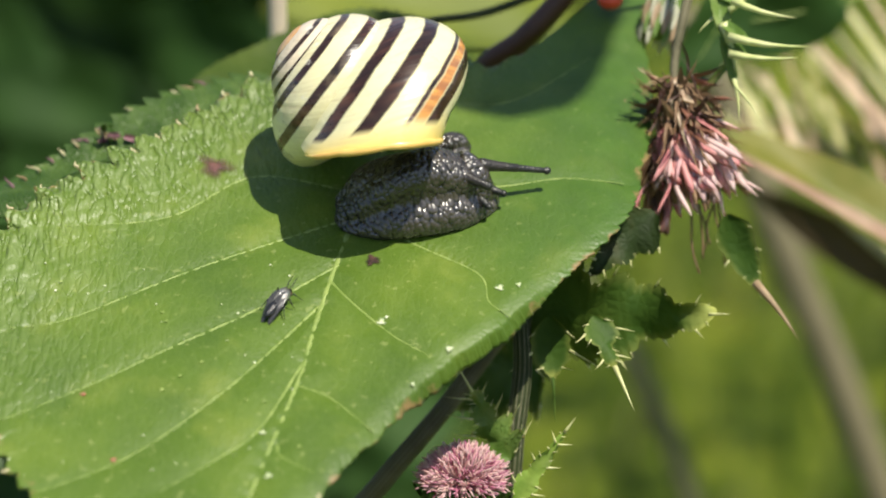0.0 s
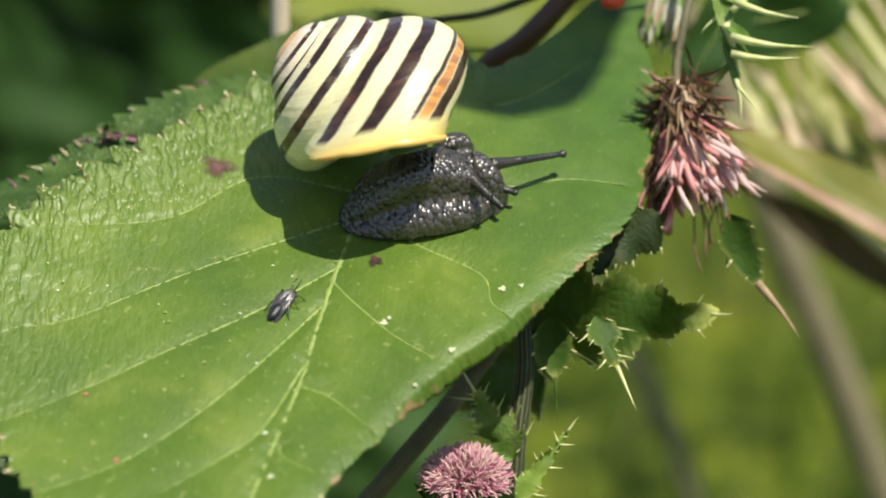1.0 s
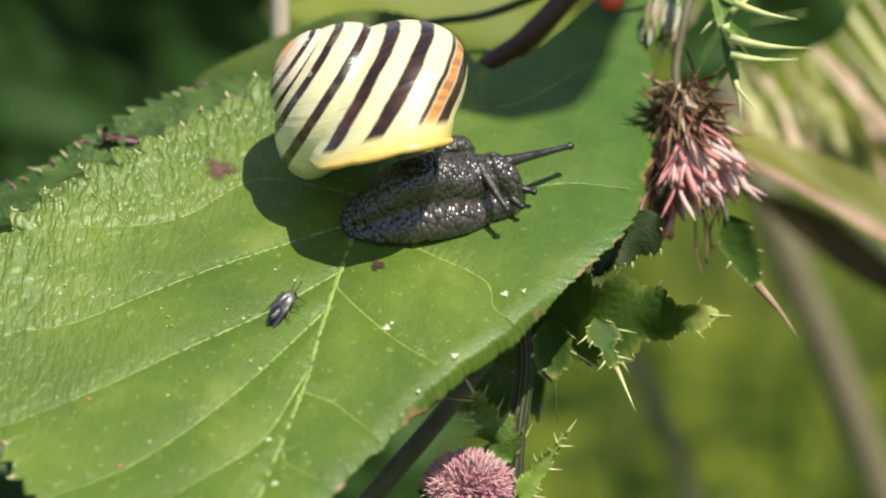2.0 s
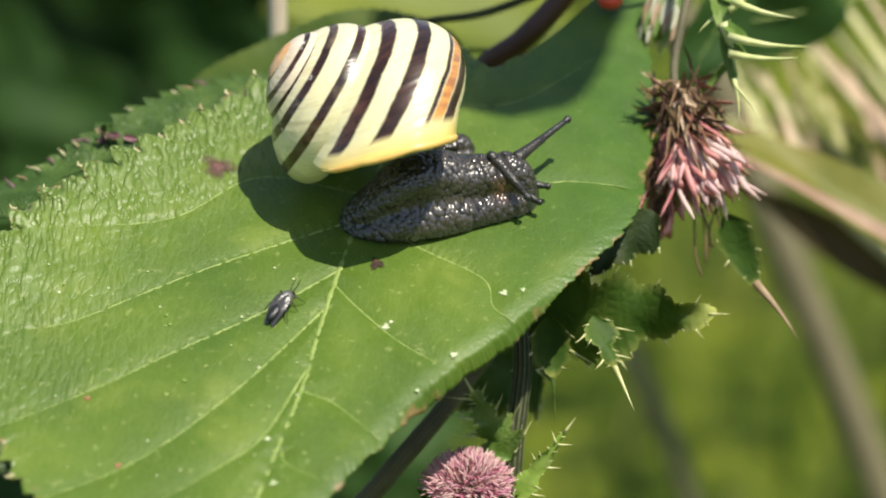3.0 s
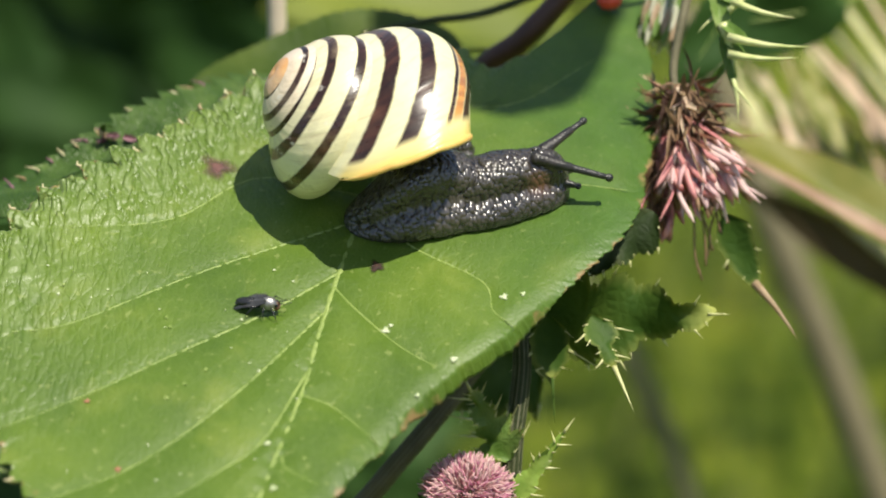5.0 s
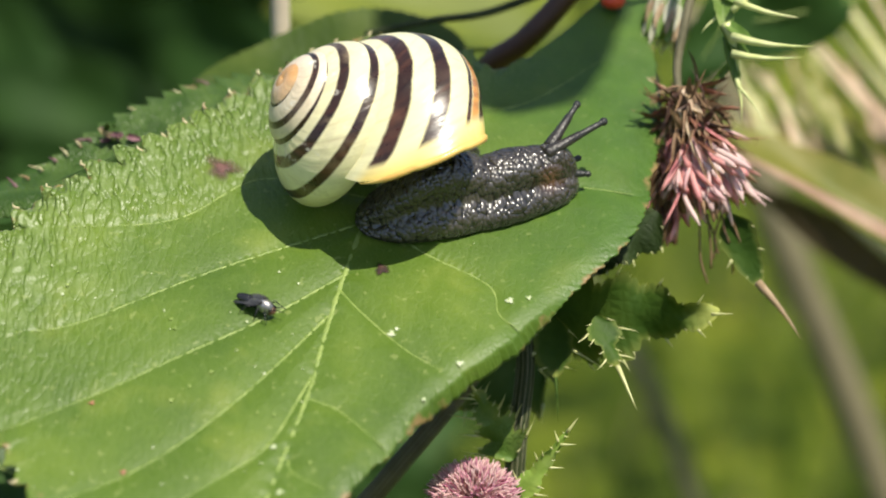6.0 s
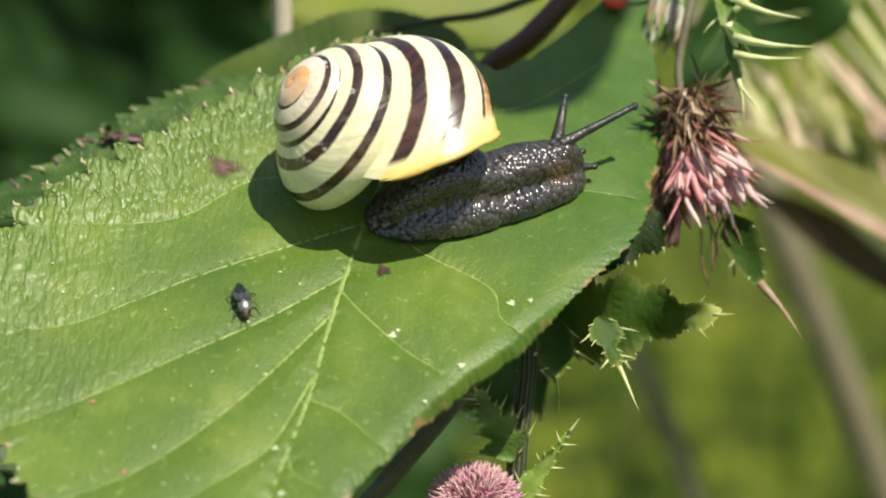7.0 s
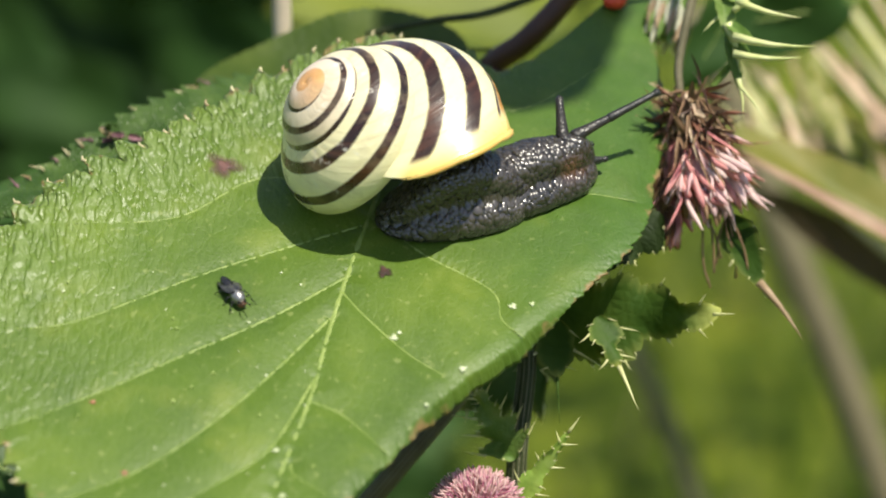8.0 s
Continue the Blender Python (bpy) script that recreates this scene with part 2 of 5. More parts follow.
M_THISTLE_STEM = ribbed_stem("thistle_stem", (0.016, 0.026, 0.008), (0.05, 0.06, 0.022))
M_GREY_STEM = ribbed_stem("grey_thistle_stem", (0.07, 0.065, 0.035), (0.17, 0.15, 0.09))
M_SPINE = plain("thistle_spine", (0.45, 0.46, 0.18), (0.6, 0.58, 0.3), 300, 0.4, 0.2)
M_FLORET = plain("thistle_floret", (0.66, 0.32, 0.42), (0.84, 0.58, 0.60), 500, 0.55, 0.3, share=0.3)
M_WILTED = plain("wilted_floret", (0.66, 0.36, 0.37), (0.86, 0.64, 0.62), 500, 0.6, 0.3, share=0.3)
M_BRACT = plain("dry_bract", (0.10, 0.055, 0.03), (0.30, 0.18, 0.09), 300, 0.6, 0.5)
M_FLY = plain("fly_body", (0.008, 0.008, 0.009), (0.025, 0.025, 0.028), 900, 0.25, 0.3)
# black thorax given a pale metal colour to stand in for its sun glint
M_THORAX = plain("fly_thorax", (0.26, 0.25, 0.245), (0.46, 0.45, 0.44), 900, 0.38, 0.2, metal=0.8)
M_FACE = plain("fly_face", (0.07, 0.03, 0.016), (0.16, 0.075, 0.04), 900, 0.4, 0.3)
M_WING = plain("fly_wing", (0.03, 0.03, 0.03), (0.07, 0.068, 0.066), 900, 0.2, 0.15)


def meadow_material():
    n = Nodes("meadow_grass")
    rnd = n.node("ShaderNodeNewGeometry").outputs["Random Per Island"]
    col = n.ramp(rnd, [(0.0, (0.06, 0.11, 0.015)), (0.35, (0.13, 0.19, 0.03)), (0.75, (0.22, 0.27, 0.05)), (1.0, (0.34, 0.32, 0.13))])
    mat = n.done(col, 0.6, n.bump(n.noise(400, 3), 0.3, 0.001), Specular_IOR_Level=0.15)
    n.glow_through(col, 0.35)
    return mat


M_MEADOW = meadow_material()
M_FRESH = foliage("fresh_thistle", (0.10, 0.19, 0.03), (0.17, 0.27, 0.06), (0.28, 0.36, 0.13), 300, 0.42, 0.3)
M_WOOL = plain("woolly_bract", (0.50, 0.50, 0.34), (0.74, 0.72, 0.58), 400, 0.7, 0.4, share=0.4)
M_RUST = plain("rusty_bract", (0.16, 0.06, 0.035), (0.36, 0.17, 0.11), 400, 0.6, 0.5, share=0.2)
M_TAN = plain("tan_floret", (0.30, 0.20, 0.11), (0.52, 0.38, 0.24), 400, 0.6, 0.4, share=0.2)
M_WITHERED = foliage("withered_blade", (0.26, 0.15, 0.10), (0.40, 0.26, 0.18), (0.52, 0.38, 0.27), 120, 0.6, 0.3)
M_PALE = foliage("pale_grass", (0.42, 0.42, 0.17), (0.56, 0.54, 0.27), (0.7, 0.66, 0.4), 120, 0.55, 0.35)
# near-black brown: the shade below the grass put into a blade's colour
M_SHADE_BLADE = foliage("shade_blade", (0.045, 0.034, 0.017), (0.08, 0.058, 0.03), (0.12, 0.085, 0.05), 80, 0.7, 0.1)
M_BLUSH = foliage("blush_blade", (0.46, 0.32, 0.22), (0.62, 0.47, 0.34), (0.74, 0.62, 0.46), 120, 0.6, 0.3)
M_OLIVE = foliage("olive_blade", (0.10, 0.13, 0.02), (0.17, 0.19, 0.03), (0.26, 0.24, 0.05), 60, 0.5, 0.35)
M_STALK = plain("weathered_stalk", (0.12, 0.105, 0.055), (0.20, 0.17, 0.095), 60, 0.7, 0.4)
M_STALK_DARK = plain("dark_weed_stalk", (0.075, 0.08, 0.03), (0.12, 0.12, 0.05), 60, 0.7, 0.4)
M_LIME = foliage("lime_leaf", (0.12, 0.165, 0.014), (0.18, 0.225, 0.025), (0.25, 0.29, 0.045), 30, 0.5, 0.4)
M_ROSE = plain("rose_floret", (0.70, 0.40, 0.42), (0.92, 0.78, 0.70), 260, 0.55, 0.4, share=0.3)
M_PALE_SPINE = plain("pale_spine", (0.44, 0.50, 0.16), (0.70, 0.70, 0.36), 300, 0.45, 0.3)
M_BERRY = plain("berry_skin", (0.5, 0.03, 0.015), (0.7, 0.08, 0.03), 300, 0.3, 0.2)
M_TOOTH = plain("dry_tooth", (0.22, 0.14, 0.06), (0.55, 0.52, 0.30), 500, 0.55, 0.4)
M_PURPLE = plain("purple_tooth", (0.07, 0.015, 0.03), (0.30, 0.16, 0.18), 900, 0.55, 0.6)
M_CANOPY = foliage("canopy_leaf", (0.30, 0.50, 0.09), (0.38, 0.58, 0.12), (0.46, 0.64, 0.16), 90, 0.5, 0.72)


def stain(name, c1, c2, scale, soft):
    """A stain that thins out to bare leaf at its rim."""
    n = Nodes(name)
    col = n.ramp(n.noise(scale, 4), [(0.32, c1), (0.68, c2)])
    n.done(col, 0.55, n.bump(n.noise(3000, 3), 0.4, 0.0001))
    bare = n.node("ShaderNodeBsdfTransparent")
    m = n.node("ShaderNodeMixShader")
    cover = n.math("ADD", n.attr("worn"), n.math("MULTIPLY", n.math("SUBTRACT", n.noise(1300, 4), 0.5), 0.4))
    n.link(n.ramp(cover, [(0.12, 0.0), (0.12 + soft, 0.95)]), m.inputs["Fac"])
    n.link(bare.outputs[0], m.inputs[1])
    n.link(n.bsdf.outputs[0], m.inputs[2])
    n.link(m.outputs[0], n.out.inputs["Surface"])
    return n.mat


M_BLOTCH = stain("leaf_blotch", (0.045, 0.009, 0.010), (0.13, 0.045, 0.034), 1500, 0.7)
M_DARK_BLOTCH = stain("dark_blotch", (0.012, 0.006, 0.004), (0.07, 0.03, 0.02), 1500, 0.4)
M_RED = stain("red_spot", (0.30, 0.10, 0.05), (0.45, 0.28, 0.16), 900, 0.4)
M_FLECK = stain("chalky_fleck", (0.36, 0.44, 0.19), (0.66, 0.70, 0.48), 1600, 0.5)


M_PINK = plain("pink_floret", (0.56, 0.16, 0.18), (0.86, 0.46, 0.42), 420, 0.5, 0.4, share=0.3)
M_MAGENTA = plain("magenta_floret", (0.42, 0.10, 0.20), (0.66, 0.28, 0.38), 420, 0.5, 0.4, share=0.25)
# thistle green darkened in colour for a leaf in the margin's shadow
M_SHADED_THISTLE = foliage("shaded_thistle", (0.016, 0.03, 0.006), (0.026, 0.046, 0.01), (0.06, 0.06, 0.02), 260, 0.6, 0.2)
M_PALEGREEN = foliage("light_thistle", (0.20, 0.32, 0.05), (0.30, 0.42, 0.08), (0.42, 0.52, 0.16), 300, 0.42, 0.3, 0.08)

def ground_material():
    n = Nodes("meadow_ground")
    col = n.ramp(n.noise(13, 3), [(0.36, (0.012, 0.024, 0.004)), (0.46, (0.045, 0.072, 0.007)), (0.54, (0.10, 0.135, 0.012)), (0.66, (0.22, 0.24, 0.03))])
    return n.done(col, 0.9, n.bump(n.noise(60, 5), 0.8, 0.02), Specular_IOR_Level=0.08)


M_GROUND = ground_material()


# ---- building blocks ----
def mesh_of(name, verts, faces, mat, smooth=True, attrs=None):
    me = bpy.data.meshes.new(name)
    me.from_pydata(np.asarray(verts, float).tolist(), [], faces)
    if smooth:
        me.polygons.foreach_set("use_smooth", [True] * len(me.polygons))
    for key, values in (attrs or {}).items():
        me.attributes.new(key, "FLOAT", "POINT").data.foreach_set("value", np.asarray(values, np.float32).ravel())
    if mat:
        me.materials.append(mat)
    return me


def thing(name, label, category, group="", m=None, kind=""):
    ob = new(name)
    ob.empty_display_size = 0.005
    if m:
        ob.matrix_basis = m
    return tagged(ob, label, category, group, kind)


def part(name, me, parent, label="", m=None, kind=""):
    ob = new(name, me)
    ob.parent = parent
    if m:
        ob.matrix_basis = m
    return tagged(ob, label, kind=kind) if label or kind else ob


def grid_faces(rows, cols, wrap=False, flip=False):
    faces = []
    for i in range(rows - 1):
        for j in range(cols if wrap else cols - 1):
            k = (j + 1) % cols
            f = (i * cols + j, i * cols + k, (i + 1) * cols + k, (i + 1) * cols + j)
            faces.append(f[::-1] if flip else f)
    return faces


def joined(pieces):
    """Several (verts, faces) as one."""
    verts, faces, n = [], [], 0
    for v, f in pieces:
        verts.append(np.asarray(v, float))
        faces += [tuple(i + n for i in face) for face in f]
        n += len(v)
    return np.concatenate(verts), faces


def tube(path, radii, sides=8, caps=True, ribs=0.0):
    """A tapered round stalk along a path; ribs: the depth of its furrows as a share of the radius."""
    pts = [Vector(p) for p in path]
    verts, side = [], None
    for i, p in enumerate(pts):
        way = (pts[min(i + 1, len(pts) - 1)] - pts[max(i - 1, 0)]).normalized()
        if side is None:
            side = way.orthogonal().normalized()
        side = (side - way * side.dot(way)).normalized()
        other = way.cross(side)
        r = radii[i] if hasattr(radii, "__len__") else radii
        for j in range(sides):
            a = 2 * math.pi * j / sides
            k = r * (1 - (ribs if j % 2 else 0))
            verts.append(p + side * (k * math.cos(a)) + other * (k * math.sin(a)))
    faces = grid_faces(len(pts), sides, wrap=True)
    if caps:
        faces.append(tuple(range(sides))[::-1])
        faces.append(tuple(len(verts) - sides + j for j in range(sides)))
    return np.array([tuple(v) for v in verts]), faces


def curve_points(knots, n):
    """A smooth line through a few knots."""
    k = [Vector(p) for p in knots]
    k = [2 * k[0] - k[1]] + k + [2 * k[-1] - k[-2]]
    out = []
    spans = len(k) - 3
    for i in range(n):
        u = i / (n - 1) * spans
        s = min(int(u), spans - 1)
        u -= s
        a, b, c, d = k[s:s + 4]
        out.append(0.5 * (2 * b + (c - a) * u + (2 * a - 5 * b + 4 * c - d) * u * u + (3 * b - a - 3 * c + d) * u ** 3))
    return out


def view_spot(x, up, depth):
    """A place right of, above and behind the middle of the big leaf, along axes that lean with the slope of the hedge."""
    a = radians(VIEW_TILT)
    return Vector((x * MM, (depth * math.cos(a) + up * math.sin(a)) * MM, LEAF_HEIGHT + (up * math.cos(a) - depth * math.sin(a)) * MM))


# ---- ground ----
ground = new("ground", mesh_of("ground", [(-60, -60, 0), (60, -60, 0), (60, 60, 0), (-60, 60, 0)], [(0, 1, 2, 3)], M_GROUND, False))
tagged(ground, "rough green meadow ground far below the hedge", "ground", kind="structure")

# ---- the big leaf ----
LEAF_REST = pose(0, 0, LEAF_HEIGHT, 23, 0, 0)
LEAF_MID = Vector((-10, -2))
# the leaf's outline as angles round LEAF_MID, from the right round over the notched base, and its reach there
REACH_AT = [0, 12, 24, 36, 48, 53, 56.4, 57.6, 59.5, 64, 68, 75, 84, 96, 108, 120, 132, 144, 156, 168, 180, 192, 204, 216, 228, 240, 252, 264, 276, 288, 300, 312, 324, 336, 348, 360]
REACH = [23.4, 28.7, 32.8, 38.8, 47.0, 53.5, 60.0, 46.0, 36.5, 32.0, 34.0, 33.2, 32.6, 29.8, 27.2, 25.4, 24.8, 25.5, 27.3, 30.6,
         34.1, 36.4, 37.0, 37.2, 38.7, 39.7, 40.5, 34.3, 25.2, 20.8, 18.4, 17.7, 18.2, 18.8, 20.5, 23.4]


VEINS = {
    "midrib": [(-19.0, -41.4), (-16.2, -31.5), (-12.9, -18.6), (-11.4, -9.9), (-9.3, 0.1), (-5.3, 15.8), (-0.8, 29.4)],
    "v0": [(-7.9, 8.2), (-18.2, 10.5), (-26.4, 4.2), (-36.7, 1.7)],
    "v1": [(-8.6, 4.5), (-21.1, -1.7), (-33.8, -9.4), (-41.8, -11.4)],
    "v2": [(-9.6, -2.3), (-18.3, -9.4), (-27.9, -15.8), (-33.1, -18.9), (-40.3, -23.1)],
    "v3": [(-11.3, -8.0), (-19.4, -19.4), (-27.0, -26.7), (-35.3, -31.4)],
    "v4": [(-12.5, -15.7), (-15.9, -24.1), (-19.4, -27.6), (-24.4, -31.3)],
    "r0": [(-7.9, 6.5), (-2.9, 0.9), (3.6, -3.8), (4.6, -7.7), (6.6, -9.9)],
    "r1": [(-10.3, -4.6), (-8.1, -7.7), (-4.3, -12.1), (-0.7, -15.0)],
    "r2": [(-12.6, -18.6), (-9.7, -20.3), (-5.8, -24.6)],
    "r3": [(-14.3, -26.1), (-13.8, -27.6), (-11.0, -29.6)],
    "s0": [(-5.8, 14.1), (3.7, 9.0), (12.1, 9.9), (18.1, 9.0)],
    "s1": [(-3.1, 22.9), (6.7, 22.0), (15.7, 29.4)],
}


# points along every vein, each with the strength of the vein there
CREASE = np.array([(p.x, p.y, 1 - 0.6 * i / 44) for key in VEINS for i, p in enumerate(curve_points([(x, y, 0) for x, y in VEINS[key]], 45))])


def leaf_curl(x, y):
    """How wrinkled and upturned the leaf is: nothing in the middle, most at the old ragged margin."""
    dx, dy = np.asarray(x, float) - LEAF_MID.x, np.asarray(y, float) - LEAF_MID.y
    deg = np.degrees(np.arctan2(dy, dx)) % 360
    rad = np.hypot(dx, dy) / np.interp(deg, REACH_AT, REACH)
    return np.clip((rad - 0.4) / 0.55, 0, 1) * np.clip((deg - 55) / 30, 0, 1) * np.clip((225 - deg) / 40, 0, 1)


def leaf_height(x, y):
    """The relief of the big leaf's upper face, in millimetres: soft waves, an upturned margin, and a crease along every vein."""
    x, y = np.asarray(x, float), np.asarray(y, float)
    wave = 0.35 * np.sin(x * 0.16 + y * 0.1) * np.clip((np.hypot(x + 2, y - 6) - 14) / 20, 0, 1) + 1.8 * leaf_curl(x, y) ** 2
    deep = np.zeros_like(x)
    if x.size < 100:
        away = np.hypot(x[..., None] - CREASE[:, 0], y[..., None] - CREASE[:, 1])
        return wave - 0.5 * (CREASE[:, 2] * np.exp(-away / 1.3)).max(-1)
    for vx, vy, k in CREASE:
        deep = np.maximum(deep, k * np.exp(-np.hypot(x - vx, y - vy) / 1.3))
    return wave - 0.5 * deep


def build_leaf():
    leaf = thing("bramble_leaf", "large serrated green bramble leaf with pale veins and spots", "leaf", m=LEAF_REST)
    rng = np.random.default_rng(3)
    na, nr = 1080, 120
    ang = np.arange(na) * 2 * math.pi / na
    reach = np.interp(np.degrees(ang), REACH_AT, REACH)
    k = 6
    reach = np.convolve(np.r_[reach[-k:], reach, reach[:k]], np.hanning(2 * k + 1) / np.hanning(2 * k + 1).sum(), "valid")
    step = np.hypot(np.gradient(reach), reach * 2 * math.pi / na)
    run = np.cumsum(step)
    left = np.clip((np.degrees(ang) - 60) / 30, 0, 1) * np.clip((300 - np.degrees(ang)) / 40, 0, 1)
    pace = np.cumsum(step / np.where((np.degrees(ang) > 75) & (np.degrees(ang) < 215), 3.7, 2.6) * (1 + 0.25 * np.sin(run * 0.23)))
    tooth = pace % 1.0
    small = (run / 0.95) % 1.0
    size = (0.75 + 0.5 * np.sin(run * 0.37) * np.sin(run * 0.11)) * (0.4 + 0.8 * left) * np.where((np.degrees(ang) > 75) & (np.degrees(ang) < 215), 1.5, 1.0) * np.where(np.degrees(ang) > 285, 0.55, 1.0)
    plain_reach = reach.copy()
    ragged = np.array([noise.noise(Vector((q * 0.33, 1.7, 0))) + 0.6 * noise.noise(Vector((q * 1.4, 4.1, 0))) for q in run])
    reach = reach + 0.35 * ragged + size * (np.where(tooth < 0.7, tooth / 0.7, (1 - tooth) / 0.3) - 0.5) + 0.2 * small
    rad = np.linspace(0, 1, nr) ** 0.9
    rim = np.clip((rad - 0.93) / 0.07, 0, 1)
    span = np.outer(rad, plain_reach) + np.outer(rim, reach - plain_reach)
    X = LEAF_MID.x + span * np.cos(ang)
    Y = LEAF_MID.y + span * np.sin(ang)
    Z = leaf_height(X, Y)
    near_edge = np.clip((rad[:, None] - 0.86) / 0.14, 0, 1) * np.ones_like(X)
    deg = np.degrees(ang)
    window = np.clip((deg - 55) / 30, 0, 1) * np.clip((225 - deg) / 40, 0, 1)
    curl = leaf_curl(X, Y)
    Z = Z + curl * 0.06 * (np.sin(X * 2.7 + 2 * np.sin(Y * 0.9)) * np.sin(Y * 2.3 + 1.6 * np.sin(X * 1.1)) + 0.7 * np.sin(X * 4.9 + 3 * np.sin(Y * 1.7 + X)))
    # fine furrows that run in towards the midrib
    q = X + 0.45 * Y + 0.5 * np.sin(Y * 1.1 + 0.6 * X)
    Z = Z + curl * 0.10 * np.sin(q * 5.3 + 1.2 * np.sin(Y * 0.8)) * (0.6 + 0.4 * np.sin(X * 1.3 - Y * 1.9))
    # the sunny margin is folded down, the right lobe bends away
    low = np.clip((deg - 285) / 12, 0, 1) * np.clip((352 - deg) / 14, 0, 1)
    Z = Z - 1.3 * np.clip((rad[:, None] - 0.962) / 0.038, 0, 1) ** 1.2 * low[None, :]
    Z = Z - 0.02 * np.clip(X - 14.5, 0, 9) ** 2 * np.clip((Y - 2) / 10, 0, 1)
    Z = Z + near_edge ** 3 * (0.9 * np.clip(tooth - 0.45, 0, 1) * 2 - 0.2)[None, :] * window[None, :]
    Z = Z - 0.7 * near_edge ** 2 * np.clip(np.cos(np.radians(deg + 40)), 0, 1)[None, :]
    Z = Z + near_edge ** 2 * 0.5 * np.sin(run * 1.9)[None, :] * window[None, :]
    verts = np.stack([X, Y, Z], -1).reshape(-1, 3) * MM
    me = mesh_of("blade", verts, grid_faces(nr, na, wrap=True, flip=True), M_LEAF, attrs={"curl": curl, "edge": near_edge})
    blade = part("blade", me, leaf)
    solid = blade.modifiers.new("thickness", "SOLIDIFY")
    solid.thickness, solid.offset = 0.0003, -1
    # each tooth of the ragged margin ends in a dry pale point
    peaks = [i for i in range(na) if reach[i] > reach[i - 1] and reach[i] > reach[(i + 1) % na] and 62 < deg[i] < 300 and size[i] > 0.6]
    for i in peaks[::3]:
        out = Vector((math.cos(ang[i]), math.sin(ang[i]), 0))
        side = Vector((-out.y, out.x, 0))
        p0 = Vector((X[-1, i], Y[-1, i], Z[-1, i] + 0.05))
        tip = p0 + out * rng.uniform(0.1, 0.45) - side * rng.uniform(0.1, 0.6) + Vector((0, 0, rng.uniform(-0.1, 0.25)))
        path = [(p0 - out * 0.5) * MM, p0 * MM, p0.lerp(tip, 0.6) * MM, tip * MM]
        part("tooth", mesh_of("tooth", *tube(path, [0.16 * MM, 0.17 * MM, 0.1 * MM, 0.02 * MM], 6), M_TOOTH), leaf)
    return leaf


def build_veins(leaf):
    for key, knots in VEINS.items():
        pts = curve_points([(x, y, 0) for x, y in knots], 60)
        w0 = 0.30 if key == "midrib" else 0.16
        verts = []
        for i, p in enumerate(pts):
            u = i / 59
            way = (pts[min(i + 1, 59)] - pts[max(i - 1, 0)]).normalized()
            side = Vector((-way.y, way.x, 0))
            w = w0 * (0.45 + 0.55 * u if key == "midrib" else 1 - 0.75 * u)
            for s, h in ((-1, -0.04), (-0.5, 0.05), (0, 0.085), (0.5, 0.05), (1, -0.04)):
                q = p + side * (s * w)
                verts.append((q.x * MM, q.y * MM, (float(leaf_height(q.x, q.y)) + h * (w / w0)) * MM))
        part("midrib" if key == "midrib" else "vein", mesh_of("vein", verts, grid_faces(60, 5, flip=True), M_VEIN), leaf)


bramble = build_leaf()
build_veins(bramble)

# ---- the snail ----
SNAIL_BASE = Vector((-2, 6, 0))
snail = thing("snail", "yellow snail with dark spiral bands crawling over the leaf", "snail",
              m=LEAF_REST @ Matrix.Translation(SNAIL_BASE * MM))
GROW, CENTRE, HALF_OUT, HALF_UP, DROP, SPIRE, SLANT, SIZE = 1.6021, 5.2717, 6.4928, 5.239, 10.4381, 1.7173, 0.3091, 1.086
SHELL_PIVOT = Vector((0, 0, -9.5))


# how far the flat mouth cuts forward (radians of coil) at angles round the tube
MOUTH_AT = [-180, -150, -120, -90, -60, -30, 0, 30, 60, 75, 90, 120, 150, 180]
MOUTH_CUT = [-0.10, -0.30, -0.55, -0.62, -0.51, -0.35, -0.15, 0.16, 0.60, 0.78, 0.74, 0.45, 0.1, -0.10]


def shell_point(turn, around, swell=0.0):
    """A place on the coiled tube; turn in whorls back from the mouth, around in radians from the outermost line."""
    t = turn * 2 * math.pi + np.interp(np.degrees(around), MOUTH_AT, MOUTH_CUT)
    s = GROW ** (t / (2 * math.pi))
    r = (CENTRE + (HALF_OUT + swell) * np.cos(around)) * s
    z = -DROP * s ** SPIRE + ((HALF_UP + swell) * np.sin(around) - SLANT * HALF_OUT * np.cos(around)) * s
    return np.stack([r * np.cos(-t), r * np.sin(-t), z], -1) * SIZE - np.array(SHELL_PIVOT)


